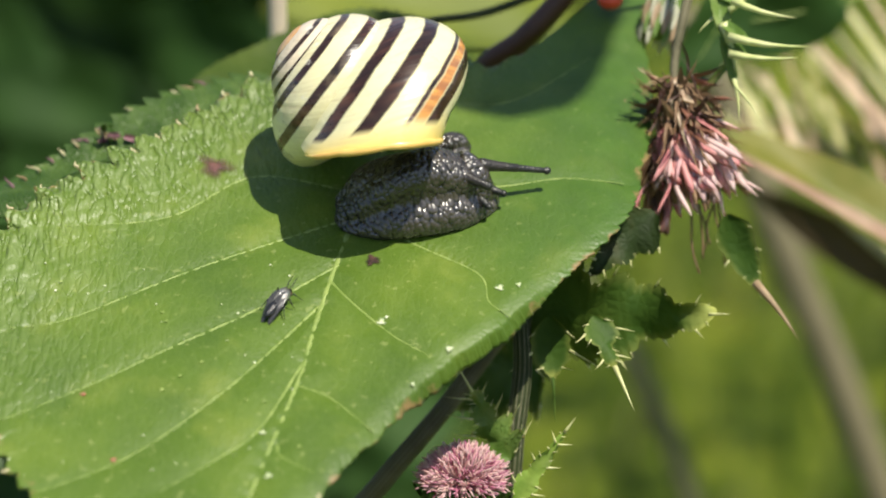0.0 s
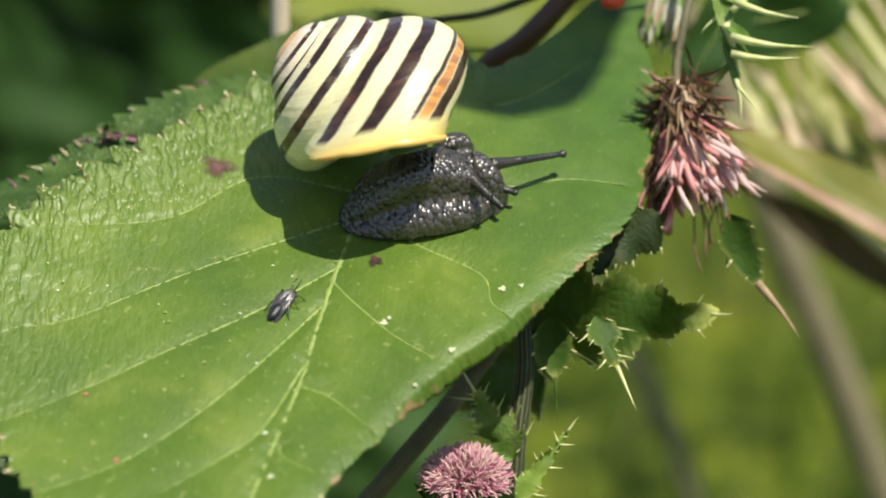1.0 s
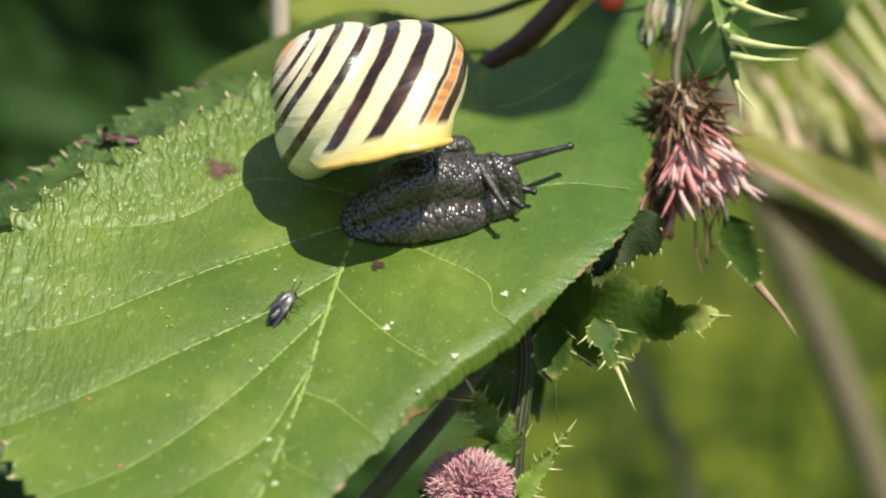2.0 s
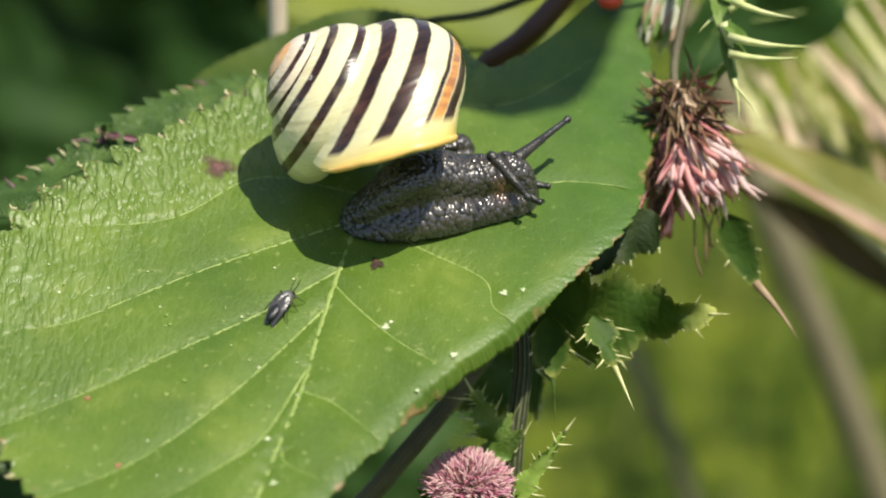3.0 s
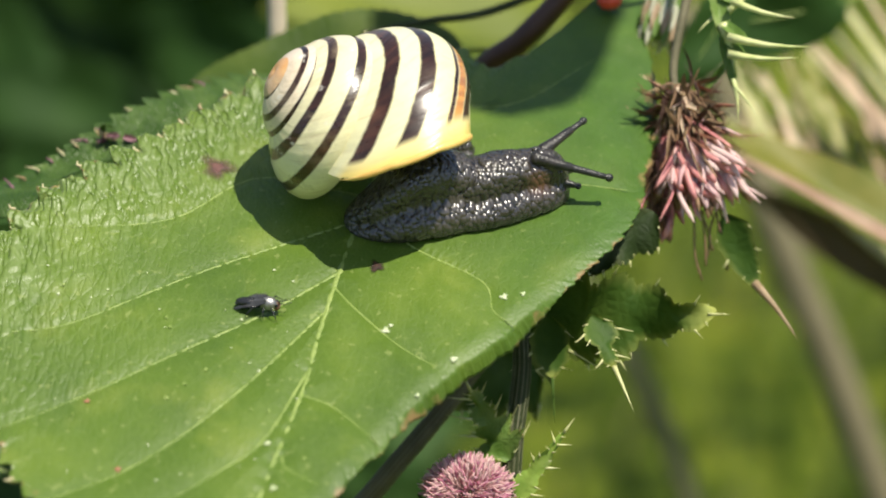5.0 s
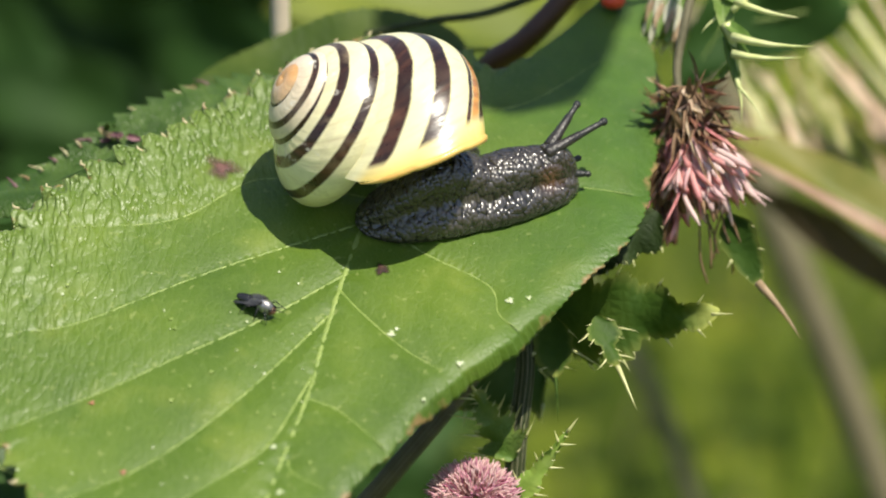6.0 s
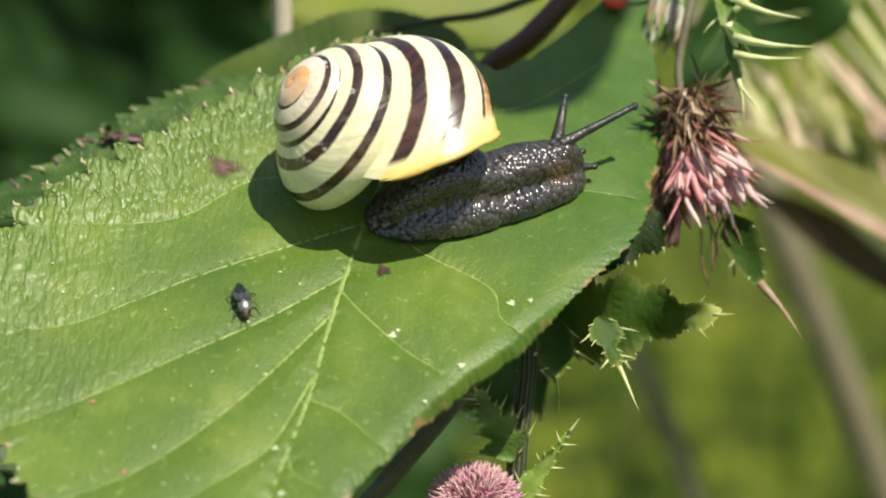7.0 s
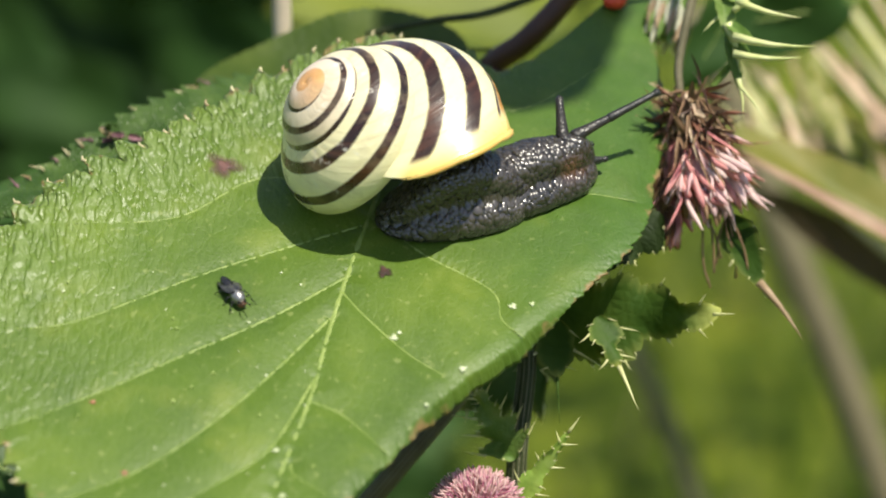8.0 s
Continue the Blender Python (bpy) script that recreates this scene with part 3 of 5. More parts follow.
def build_shell():
    turns, arcs = 380, 72
    tu = np.linspace(-6.2, 0, turns)
    ar = -math.pi + np.arange(arcs) * 2 * math.pi / arcs
    TU, AR = np.meshgrid(tu, ar, indexing="ij")
    flare = 0.3 * np.clip((TU + 0.035) / 0.035, 0, 1) ** 1.5 * np.clip((60 - np.degrees(AR)) / 12, 0, 1)
    pinch = -0.12 * np.exp(-((TU + 0.05) / 0.015) ** 2)
    P = shell_point(TU, AR, flare + pinch)
    # the seam of the band pattern lies under the coil, so open the ring there
    P = np.concatenate([P, P[:, :1]], 1)
    AR2 = np.concatenate([AR, np.full((turns, 1), math.pi)], 1)
    TU2 = np.concatenate([TU, TU[:, :1]], 1)
    me = mesh_of("shell", P.reshape(-1, 3) * MM, grid_faces(turns, arcs + 1, flip=True), M_SHELL,
                 attrs={"turn": TU2, "around": np.degrees(AR2)})
    shell = part("shell", me, snail, "glossy yellow shell with dark brown spiral bands")
    ar = np.radians(np.linspace(-165, 60, 90))
    thick = np.clip(np.minimum(np.linspace(0, 10, 90), np.linspace(14, 0, 90)), 0.06, 1)
    rings = []
    for k in range(8):
        a = 2 * math.pi * k / 8
        rings.append(shell_point(0.003 + 0.006 * thick * math.sin(a), ar, (0.3 + 0.24 * math.cos(a)) * thick))
    verts = np.stack(rings, 1).reshape(-1, 3) * MM
    part("lip", mesh_of("lip", verts, grid_faces(90, 8, wrap=True), M_LIP), shell, "thickened pale yellow lip round the shell mouth")
    return shell


# one side of the body's cross-section, as shares of half width and height: sole, foot fringe, groove, flank, back
SECTION = [(0.0, -0.02), (0.6, -0.02), (1.0, 0.0), (1.1, 0.10), (1.08, 0.24), (0.96, 0.37), (0.78, 0.45), (0.66, 0.52), (0.64, 0.66), (0.55, 0.86), (0.28, 0.98), (0.0, 1.0)]


def body_piece(name, stations, label, tint=None):
    """A soft body piece: stations of (x, half width, height, sideways); tint: the middle of a brownish patch."""
    rows, half = 56, 26
    knots = curve_points([(s[0], s[1], s[2]) for s in stations], rows)
    drift = curve_points([(s[0], s[3], 0) for s in stations], rows)
    section = [Vector(p) for p in curve_points([(y, z, 0) for y, z in SECTION], half)]
    ring = [(p.x, p.y) for p in section] + [(-p.x, p.y) for p in section[-2:0:-1]]
    sides = len(ring)
    verts = []
    for (x, w, h), d in zip(knots, drift):
        for y, z in ring:
            fold = 1 + 0.035 * noise.noise(Vector((x * 0.9, y * 2.0, z * 3.0 + 7 * (y > 0))))
            verts.append((x, d.y + w * y * fold, h * z * (fold if z > 0 else 1)))
    faces = grid_faces(rows, sides, wrap=True, flip=False)
    faces.append(tuple(range(sides))[::-1])
    faces.append(tuple((rows - 1) * sides + j for j in range(sides)))
    verts = np.array(verts)
    warm = np.exp(-((verts - np.array(tint)) ** 2).sum(1) / 1.2) if tint else np.zeros(len(verts))
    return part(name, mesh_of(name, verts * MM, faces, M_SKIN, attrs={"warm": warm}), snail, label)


shell = build_shell()
foot = body_piece("foot", [(-7, 0.3, 0.3, 0), (-6.3, 1.8, 1.3, 0), (-4, 3.3, 3.6, 0), (-1, 3.9, 6.3, 0), (3, 3.9, 6.8, 0),
                           (6, 3.2, 5.2, 0), (8.5, 1.6, 2.2, 0), (9.2, 0.3, 0.3, 0)], "dark grey wet wrinkled foot")
neck = body_piece("neck", [(-14.6, 0.5, 0.6, 0), (-12.6, 2.5, 3.4, 0), (-9.8, 3.6, 4.9, 0), (-6.5, 3.6, 5.5, 0), (-3, 3.1, 5.2, 0),
                           (-1.2, 2.7, 4.5, 0), (-0.2, 1.9, 3.1, 0), (0.15, 0.5, 1.2, 0)], "dark wrinkled neck", (-2.6, -2.0, 3.2))
head = body_piece("head", [(-2.9, 0.4, 0.8, 0), (-2.2, 1.9, 4.2, 0), (-0.8, 2.4, 5.4, 0), (0.8, 2.3, 5.2, 0), (2.0, 1.85, 4.1, 0), (2.6, 1.1, 2.5, 0), (2.8, 0.3, 0.8, 0)],
                  "dark blunt head with a brownish cheek", (-0.6, -1.6, 2.9))
lump = body_piece("mantle_edge", [(-2.4, 0.2, 0.2, 0), (-1.6, 1.2, 1.4, 0), (0, 1.6, 2.0, 0), (1.5, 1.2, 1.5, 0), (2.2, 0.2, 0.2, 0)], "grey wrinkled fold of the far side of the body")
lump.matrix_basis = pose(3.0 * MM, 8.0 * MM, 0, 0, 0, 20)


def horn_mesh(name, length, r0, r1, knob):
    path = [(0, 0, -0.4 * MM)] + [(0, 0, length * u * MM) for u in np.linspace(0, 1, 9)]
    radii = [r0 * 0.5 * MM] + [(r0 + (r1 - r0) * u ** 0.7) * MM for u in np.linspace(0, 1, 9)]
    top = length
    for k in range(1, 6):
        b = math.pi * k / 6
        path.append((0, 0, (top + knob * (1 - math.cos(b))) * MM))
        radii.append(max(knob * math.sin(b), r1 * math.cos(b) if b < 1 else 0.02) * MM)
    return mesh_of(name, *tube(path, radii, 12), M_HORN)


def horn(name, length, r0, r1, knob, label):
    ob = part(name, horn_mesh(name, length, r0, r1, knob), head, label)
    return ob


far_horn = horn("eye_tentacle", 5.0, 0.46, 0.28, 0.40, "dark eye tentacle with a knobbed tip")
near_horn = horn("eye_tentacle", 5.0, 0.46, 0.29, 0.42, "dark eye tentacle with a knobbed tip")


def root():
    path = [(0, 0, z * MM) for z in (-0.6, -0.5, -0.3, 0, 0.5, 1.0, 1.7, 2.6, 3.6, 3.9)]
    return part("tentacle_root", mesh_of("tentacle_root", *tube(path, [q * MM for q in (0.2, 0.5, 0.66, 0.68, 0.62, 0.56, 0.49, 0.44, 0.40, 0.15)], 16), M_ROOT), head, "thick dark root of the eye tentacle")


far_root, near_root = root(), root()
feeler_a = horn("lower_tentacle", 1.2, 0.5, 0.3, 0.34, "short dark lower tentacle")
feeler_b = horn("lower_tentacle", 1.2, 0.5, 0.3, 0.34, "short dark lower tentacle")


# ---- blades, stalks and spines ----
def blade_mesh(name, length, width, mat, fold=0.25, droop=0.2, teeth=0, deep=0.1, shape=0.45, blunt=0.7, n=40):
    """A leaf along +x with its upper face to +z: folded along the midrib, drooping to the tip, with a toothed margin."""
    cols = 9
    verts = []
    for i in range(n):
        u = i / (n - 1)
        w = width / 2 * (u ** shape) * ((1 - u) ** blunt) / (0.5 ** (shape + blunt)) * 0.62
        if teeth:
            w *= 1 + deep * (((u * teeth) % 1.0) - 0.5)
        for j in range(cols):
            v = (j / (cols - 1)) * 2 - 1
            z = fold * abs(v) * w - droop * length * u * u + 0.03 * width * math.sin(9 * u + 2 * v)
            verts.append((u * length, v * w, z))
    verts = np.array(verts)
    under = verts - np.array([0, 0, 0.15 * MM if length < 0.3 else 0.3 * MM])
    faces = grid_faces(n, cols, flip=True)
    k = n * cols
    faces += [tuple(q + k for q in f[::-1]) for f in faces]
    return mesh_of(name, np.concatenate([verts, under]), faces, mat)


def stand(base, tip, normal):
    """A pose at base whose x runs to tip and whose z leans to normal."""
    x = (tip - base).normalized()
    z = Vector(normal)
    z = (z - x * z.dot(x)).normalized()
    y = z.cross(x)
    return Matrix(((x.x, y.x, z.x, base.x), (x.y, y.y, z.y, base.y), (x.z, y.z, z.z, base.z), (0, 0, 0, 1)))


def lone_leaf(name, label, mat, base, tip, normal, width, category="leaf", group="", vein=True, rib=None, **shape):
    length = (tip - base).length
    ob = thing(name, label, category, group, stand(base, tip, normal))
    me = blade_mesh("blade", length, width * MM, mat, **shape)
    part("blade", me, ob)
    if vein:
        droop = shape.get("droop", 0.2)
        path = [(u * length, 0, -droop * length * u * u + 0.1 * MM) for u in np.linspace(0, 0.97, 20)]
        path = [(-0.12 * length, 0, -0.02 * length)] + path
        part("midrib", mesh_of("midrib", *tube(path, [0.012 * width * MM] + [0.012 * width * MM * (1 - 0.8 * u) for u in np.linspace(0, 1, 20)], 6), rib or M_VEIN), ob)
    return ob


def stalk(name, label, mat, knots, r0, r1, category="stem", sides=10, ribs=0.0, n=40):
    ob = thing(name, label, category, m=Matrix.Translation(knots[0]))
    pts = curve_points([k - knots[0] for k in knots], n)
    radii = [(r0 + (r1 - r0) * i / (n - 1)) * MM for i in range(n)]
    geo = tube(pts, radii, sides, ribs=ribs)
    ridge = [1.0 - (k % sides) % 2 for k in range(len(geo[0]))] if ribs else [0.0] * len(geo[0])
    part("stalk", mesh_of("stalk", *geo, mat, attrs={"ridge": ridge}), ob)
    return ob


def spine_geo(base, tip, r, bend=0.0):
    base, tip = Vector(base), Vector(tip)
    side = (tip - base).orthogonal().normalized()
    pts = [base.lerp(tip, u) + side * (bend * math.sin(math.pi * u) * (tip - base).length) for u in (0, 0.25, 0.5, 0.75, 1)]
    return tube(pts, [r, r * 0.8, r * 0.55, r * 0.3, r * 0.05], 6)


# ---- behind the leaf: cane, back leaves, bush, grasses ----
cane = stalk("bramble_cane", "reddish brown bramble cane rising behind the leaf", M_BROWN,
             [view_spot(-5.7, -17.5, 60), view_spot(-0.9, 7.2, 48), view_spot(3.8, 18.5, 34), view_spot(8.6, 22.5, 30), view_spot(13.6, 27.8, 28), view_spot(20.0, 35.7, 24), view_spot(38.6, 72.4, 0), view_spot(44.0, 130.0, -30), LEAF_REST @ (Vector((68, 100, 200)) * MM)], 1.6, 0.8, n=90)
petiole_pts = curve_points([Vector((-0.8, 28.6, -0.2)) * MM, Vector((0.6, 30.0, -2.0)) * MM, LEAF_REST.inverted() @ view_spot(3.6, 16.5, 35), LEAF_REST.inverted() @ view_spot(5.2, 19.8, 33)], 16)
part("petiole", mesh_of("petiole", *tube(petiole_pts, 0.8 * MM, 8), M_BROWN), bramble, "brownish leaf stalk")

lone_leaf("bramble_leaf", "olive green bramble leaf seen at a low angle behind the snail", M_OLIVE_LEAF, view_spot(2.5, 21.8, 36), view_spot(-27.5, 17.6, 34), (0.08, -0.52, 0.85), 22,
          group="bramble leaves", fold=0.12, droop=0.0, teeth=22, deep=0.045, shape=0.45, rib=M_BACK_LEAF, n=120)
twig = stalk("twig", "thin dark green twig above the shell", M_THISTLE_STEM, [view_spot(-8.8, 23.3, 33), view_spot(-1.5, 24.7, 32), view_spot(4.7, 25.7, 33), view_spot(13.4, 29.2, 36)], 0.35, 0.5)
under = lone_leaf("bramble_leaf", "shaded bramble leaf with purplish teeth under the big leaf", M_BACK_LEAF, view_spot(-15.1, 12.8, 36), view_spot(-55.1, 2.8, 28), (-0.1, -0.35, 0.93), 22,
          group="bramble leaves", fold=0.1, droop=0.0, teeth=26, deep=0.16, shape=0.3, rib=M_BACK_LEAF)
fringe = lone_leaf("bramble_leaf", "bramble leaf with ragged purplish teeth just under the big leaf", M_FRINGE, view_spot(-16.9, 17.3, 25), view_spot(-48.4, 2.7, 12), (-0.25, -0.42, 0.85), 15.5,
                   group="bramble leaves", fold=0.12, droop=0.0, teeth=19, deep=0.3, shape=0.25, rib=M_BACK_LEAF, n=190)
rng = random.Random(61)
for k in range(16):
    # dry points along the ragged margin
    u = 0.2 + 0.045 * k + rng.uniform(-0.01, 0.01)
    length = 0.0345
    w = 14.5 / 2 * (u ** 0.25) * ((1 - u) ** 0.7) / (0.5 ** 0.95) * 0.62
    p0 = Vector((u * length, -w * 0.97 * MM, 0.12 * w * MM))
    tip = p0 + Vector((rng.uniform(0.2, 1.5), -rng.uniform(0.3, 1.2), rng.uniform(0.0, 0.8))) * MM
    part("tooth", mesh_of("tooth", *tube([p0 + Vector((0, 0.4, -0.1)) * MM, p0, p0.lerp(tip, 0.6), tip], [0.1 * MM, 0.16 * MM, 0.1 * MM, 0.02 * MM], 6), M_PURPLE if k % 3 == 0 else M_TOOTH), fringe)
for k in range(11):
    a = view_spot(-33.9 + rng.uniform(-1.5, 1.3), 11.6 + rng.uniform(-0.7, 0.8), 19.4 + rng.uniform(-0.6, 0.6))
    q = rng.uniform(0.9, 1.7)
    d = Vector((rng.uniform(-1, 1), rng.uniform(-0.6, 0.2), rng.uniform(-0.3, 0.8)))
    part("curled_tooth", blade_mesh("curled_tooth", q * MM, q * 0.7 * MM, (M_PURPLE, M_PURPLE, M_FRINGE, M_TOOTH)[k % 4], 0.8, rng.uniform(-0.5, 0.5), 4, 0.3, n=12), fringe, "curled purple dry tooth" if k % 4 < 2 else "",
         m=fringe.matrix_basis.inverted() @ stand(a, a + d, (rng.uniform(-0.6, 0.6), -0.8, 0.4)))
lone_leaf("bramble_leaf", "dark bramble leaf far under the big leaf", M_BACK_LEAF, view_spot(-38.5, -28.3, 34), view_spot(-54.5, -19.2, 28), (0.1, -0.5, 0.8), 24,
          group="bramble leaves", fold=0.1, teeth=20)
lone_leaf("bramble_leaf", "bramble leaf overhead that shades the big leaf", M_CANOPY, LEAF_REST @ (Vector((68, 100, 200)) * MM), LEAF_REST @ (Vector((67, 25.5, 200)) * MM), (0.3, -0.3, 0.9), 44,
          group="bramble leaves", fold=0.1, droop=0.03, teeth=22, deep=0.06, shape=0.2, blunt=0.35)
stalk("dry_stalk", "pale beige dry stalk behind the leaf", M_CULM, [view_spot(-19.2, 62.4, 50), view_spot(-18.9, 36.3, 46), view_spot(-18.7, 25.8, 45), view_spot(-18.6, 10.0, 50), Vector((-0.017, 0.07, 0.0))], 0.86, 1.1, n=60)


lone_leaf("bramble_leaf", "dark green leaf hanging behind the thistle stem", M_BUSH, view_spot(35.0, 31.5, 52), view_spot(28.6, 18.6, 48), (0.3, -0.9, 0.1), 11, group="bramble leaves", fold=0.1, teeth=12)
lone_leaf("bramble_leaf", "dark green leaf behind the upper spines", M_BUSH, view_spot(49.9, 30.7, 70), view_spot(31.4, 25.0, 60), (-0.7, -0.7, -0.1), 16, group="bramble leaves", fold=0.1, teeth=14)


def build_bush():
    bush = thing("bush", "dense dark green bush in shade behind the leaf", "bush", m=Matrix.Translation((-0.13, 0.46, 0)))
    rng = random.Random(11)
    for k in range(9):
        x, y = rng.uniform(-0.12, 0.0), rng.uniform(0.02, 0.16)
        pts = [(x * 0.3, 0.1 + y * 0.3, 0), (x * 0.6, 0.1 + y * 0.7, 0.3), (x, 0.1 + y, 0.5), (x * 1.2, 0.1 + y, 0.62)]
        part("branch", mesh_of("branch", *tube(curve_points(pts, 16), [0.004 - 0.0002 * i for i in range(16)], 7), M_BROWN), bush)
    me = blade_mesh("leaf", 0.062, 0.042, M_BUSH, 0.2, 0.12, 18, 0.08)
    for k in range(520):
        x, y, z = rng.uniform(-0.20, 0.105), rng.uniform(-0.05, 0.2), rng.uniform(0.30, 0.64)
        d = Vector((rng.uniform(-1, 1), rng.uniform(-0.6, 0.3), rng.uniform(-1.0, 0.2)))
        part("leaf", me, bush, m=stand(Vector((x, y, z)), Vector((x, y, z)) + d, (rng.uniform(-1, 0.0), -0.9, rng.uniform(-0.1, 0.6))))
    # one long spray reaches out into the sun, its brightness put into a lime colour
    home = bush.matrix_basis.translation
    base, tip = view_spot(23.9, 44.5, 230) - home, view_spot(-32.1, 45.1, 215) - home
    twigs = [Vector((0.02, 0.12, 0.3)), Vector((0.12, 0.05, 0.5)), base + Vector((0.02, 0.01, 0.03)), base]
    part("branch", mesh_of("branch", *tube(curve_points(twigs, 16), [0.003 - 0.00015 * i for i in range(16)], 7), M_BROWN), bush)
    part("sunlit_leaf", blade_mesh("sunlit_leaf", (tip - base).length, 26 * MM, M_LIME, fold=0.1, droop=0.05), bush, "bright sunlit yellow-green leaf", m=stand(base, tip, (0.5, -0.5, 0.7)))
    return bush


build_bush()


def build_grass():
    """Long meadow grass that stands behind the thistle."""
    rng = random.Random(5)
    pieces = []
    for k in range(900):
        y = rng.uniform(0.35, 1.9)
        x = rng.uniform(-0.15, 0.30) * (0.6 + y)
        h = rng.uniform(0.04, 0.13)
        lean = rng.uniform(-0.5, 0.5) * h
        w = rng.uniform(0.002, 0.006)
        a = rng.uniform(0, math.pi)
        dx, dy = math.cos(a) * w, math.sin(a) * w
        vs = []
        for u in (0, 0.35, 0.7, 1.0):
            c = Vector((x + lean * u * u, y + 0.2 * lean * u * u, h * u * (1 - 0.15 * u)))
            t = 1 - u ** 2 * 0.95
            vs += [(c.x - dx * t, c.y - dy * t, c.z), (c.x + dx * t, c.y + dy * t, c.z)]
        pieces.append((vs, [(0, 1, 3, 2), (2, 3, 5, 4), (4, 5, 7, 6)]))
    ob = new("grass", mesh_of("grass", *joined(pieces), M_MEADOW))
    return tagged(ob, "tall sunlit meadow grass far behind the thistle", "grass", kind="stuff")


build_grass()

# grasses and dead blades close behind the thistle
def build_tuft():
    foot_at = Vector((0.20, 0.13, 0))
    ob = thing("grass_tuft", "tuft of pale and withered grass blades in the sun", "grass", m=Matrix.Translation(foot_at))

    def blade(name, label, mat, base, tip, normal, width, culm=True, **shape):
        base, tip = base - foot_at, tip - foot_at
        pts = curve_points([Vector((0, 0, 0)), Vector((base.x * 0.5, base.y * 0.5, base.z * 0.4)), base + Vector((0.012, 0.0, -0.02)), base], 14)
        if culm and len(ob.children) % 5 == 0:
            part("culm", mesh_of("culm", *tube(pts, 0.0008, 6), M_STRAW), ob)
        part(name, blade_mesh("blade", (tip - base).length, width * MM, mat, **shape), ob, label, stand(base, tip, normal))

    blade("blade", "broad olive green grass blade", M_OLIVE, view_spot(63.0, -2.0, 66), view_spot(32.8, 16.8, 70), (0.35, -0.65, 0.65), 12, fold=0.3, droop=0.05, shape=0.3)
    blade("blade", "pinkish brown withered blade", M_WITHERED, view_spot(60.5, -2.6, 60), view_spot(34.8, 12.2, 62), (0.4, -0.6, 0.6), 2.9, fold=0.3, droop=0.02, shape=0.3)
    # added blade that fills the shaded gap with dark colour
    blade("blade", "dark blade standing in for the shade below the grass blades", M_SHADE_BLADE, view_spot(78.0, -9.5, 128), view_spot(45.0, 9.0, 132), (-0.5, -0.8, -0.2), 13, fold=0.3, droop=0.02, shape=0.3)
    rng = random.Random(40)
    for k in range(26):
        d = 95 + rng.uniform(-10, 14)
        s = 0.054 * (240 + d) / 240
        a = k / 25
        base = view_spot((1640 + 110 * a + rng.uniform(-15, 15) - 784) * s, (441 - 520 + 190 * a) * s, d)
        tip = view_spot((1285 + 260 * a + rng.uniform(-20, 20) - 784) * s, (441 - 170 + 190 * a + rng.uniform(-20, 60)) * s, d + 6)
        if k % 2:
            base = view_spot((1300 + 330 * a + rng.uniform(-20, 20) - 784) * s, (441 - 270 - 130 * a + rng.uniform(-25, 25)) * s, d)
            tip = view_spot((1290 + 320 * a + rng.uniform(-40, 40) - 784) * s, (441 - 110 + rng.uniform(-60, 40)) * s, d + 4)
        blade("blade", "", (M_PALE, M_BLUSH, M_OLIVE, M_PALE, M_BLUSH)[k % 5], base, tip, (0.8, -0.6, 0.1) if k % 2 else (0.45, -0.6, 0.6), rng.uniform(2.4, 4.4), culm=k % 2 == 0, fold=0.25, droop=0.03, shape=0.25)
    return ob


build_tuft()
stalk("dry_stalk", "thick grey-beige dry stalk slanting down behind the thistle", M_STALK, [view_spot(48.5, 47.3, 260), view_spot(58.3, 25.0, 262), view_spot(70.1, -3.3, 266), view_spot(86.4, -40.4, 275), view_spot(109.2, -102.4, 290), view_spot(143.1, -238.3, 330), Vector((0.165, 0.25, -0.01))], 3.6, 3.9, n=70)

stalk("dark_stalk", "dark leaning weed stalk far behind the thistle", M_STALK_DARK, [view_spot(28.0, -6.0, 298), view_spot(40.8, -24.0, 300), view_spot(55.0, -58.0, 304), view_spot(78.0, -135.0, 310), Vector((0.11, 0.24, -0.01))], 2.2, 2.8, category="stalk", n=50)


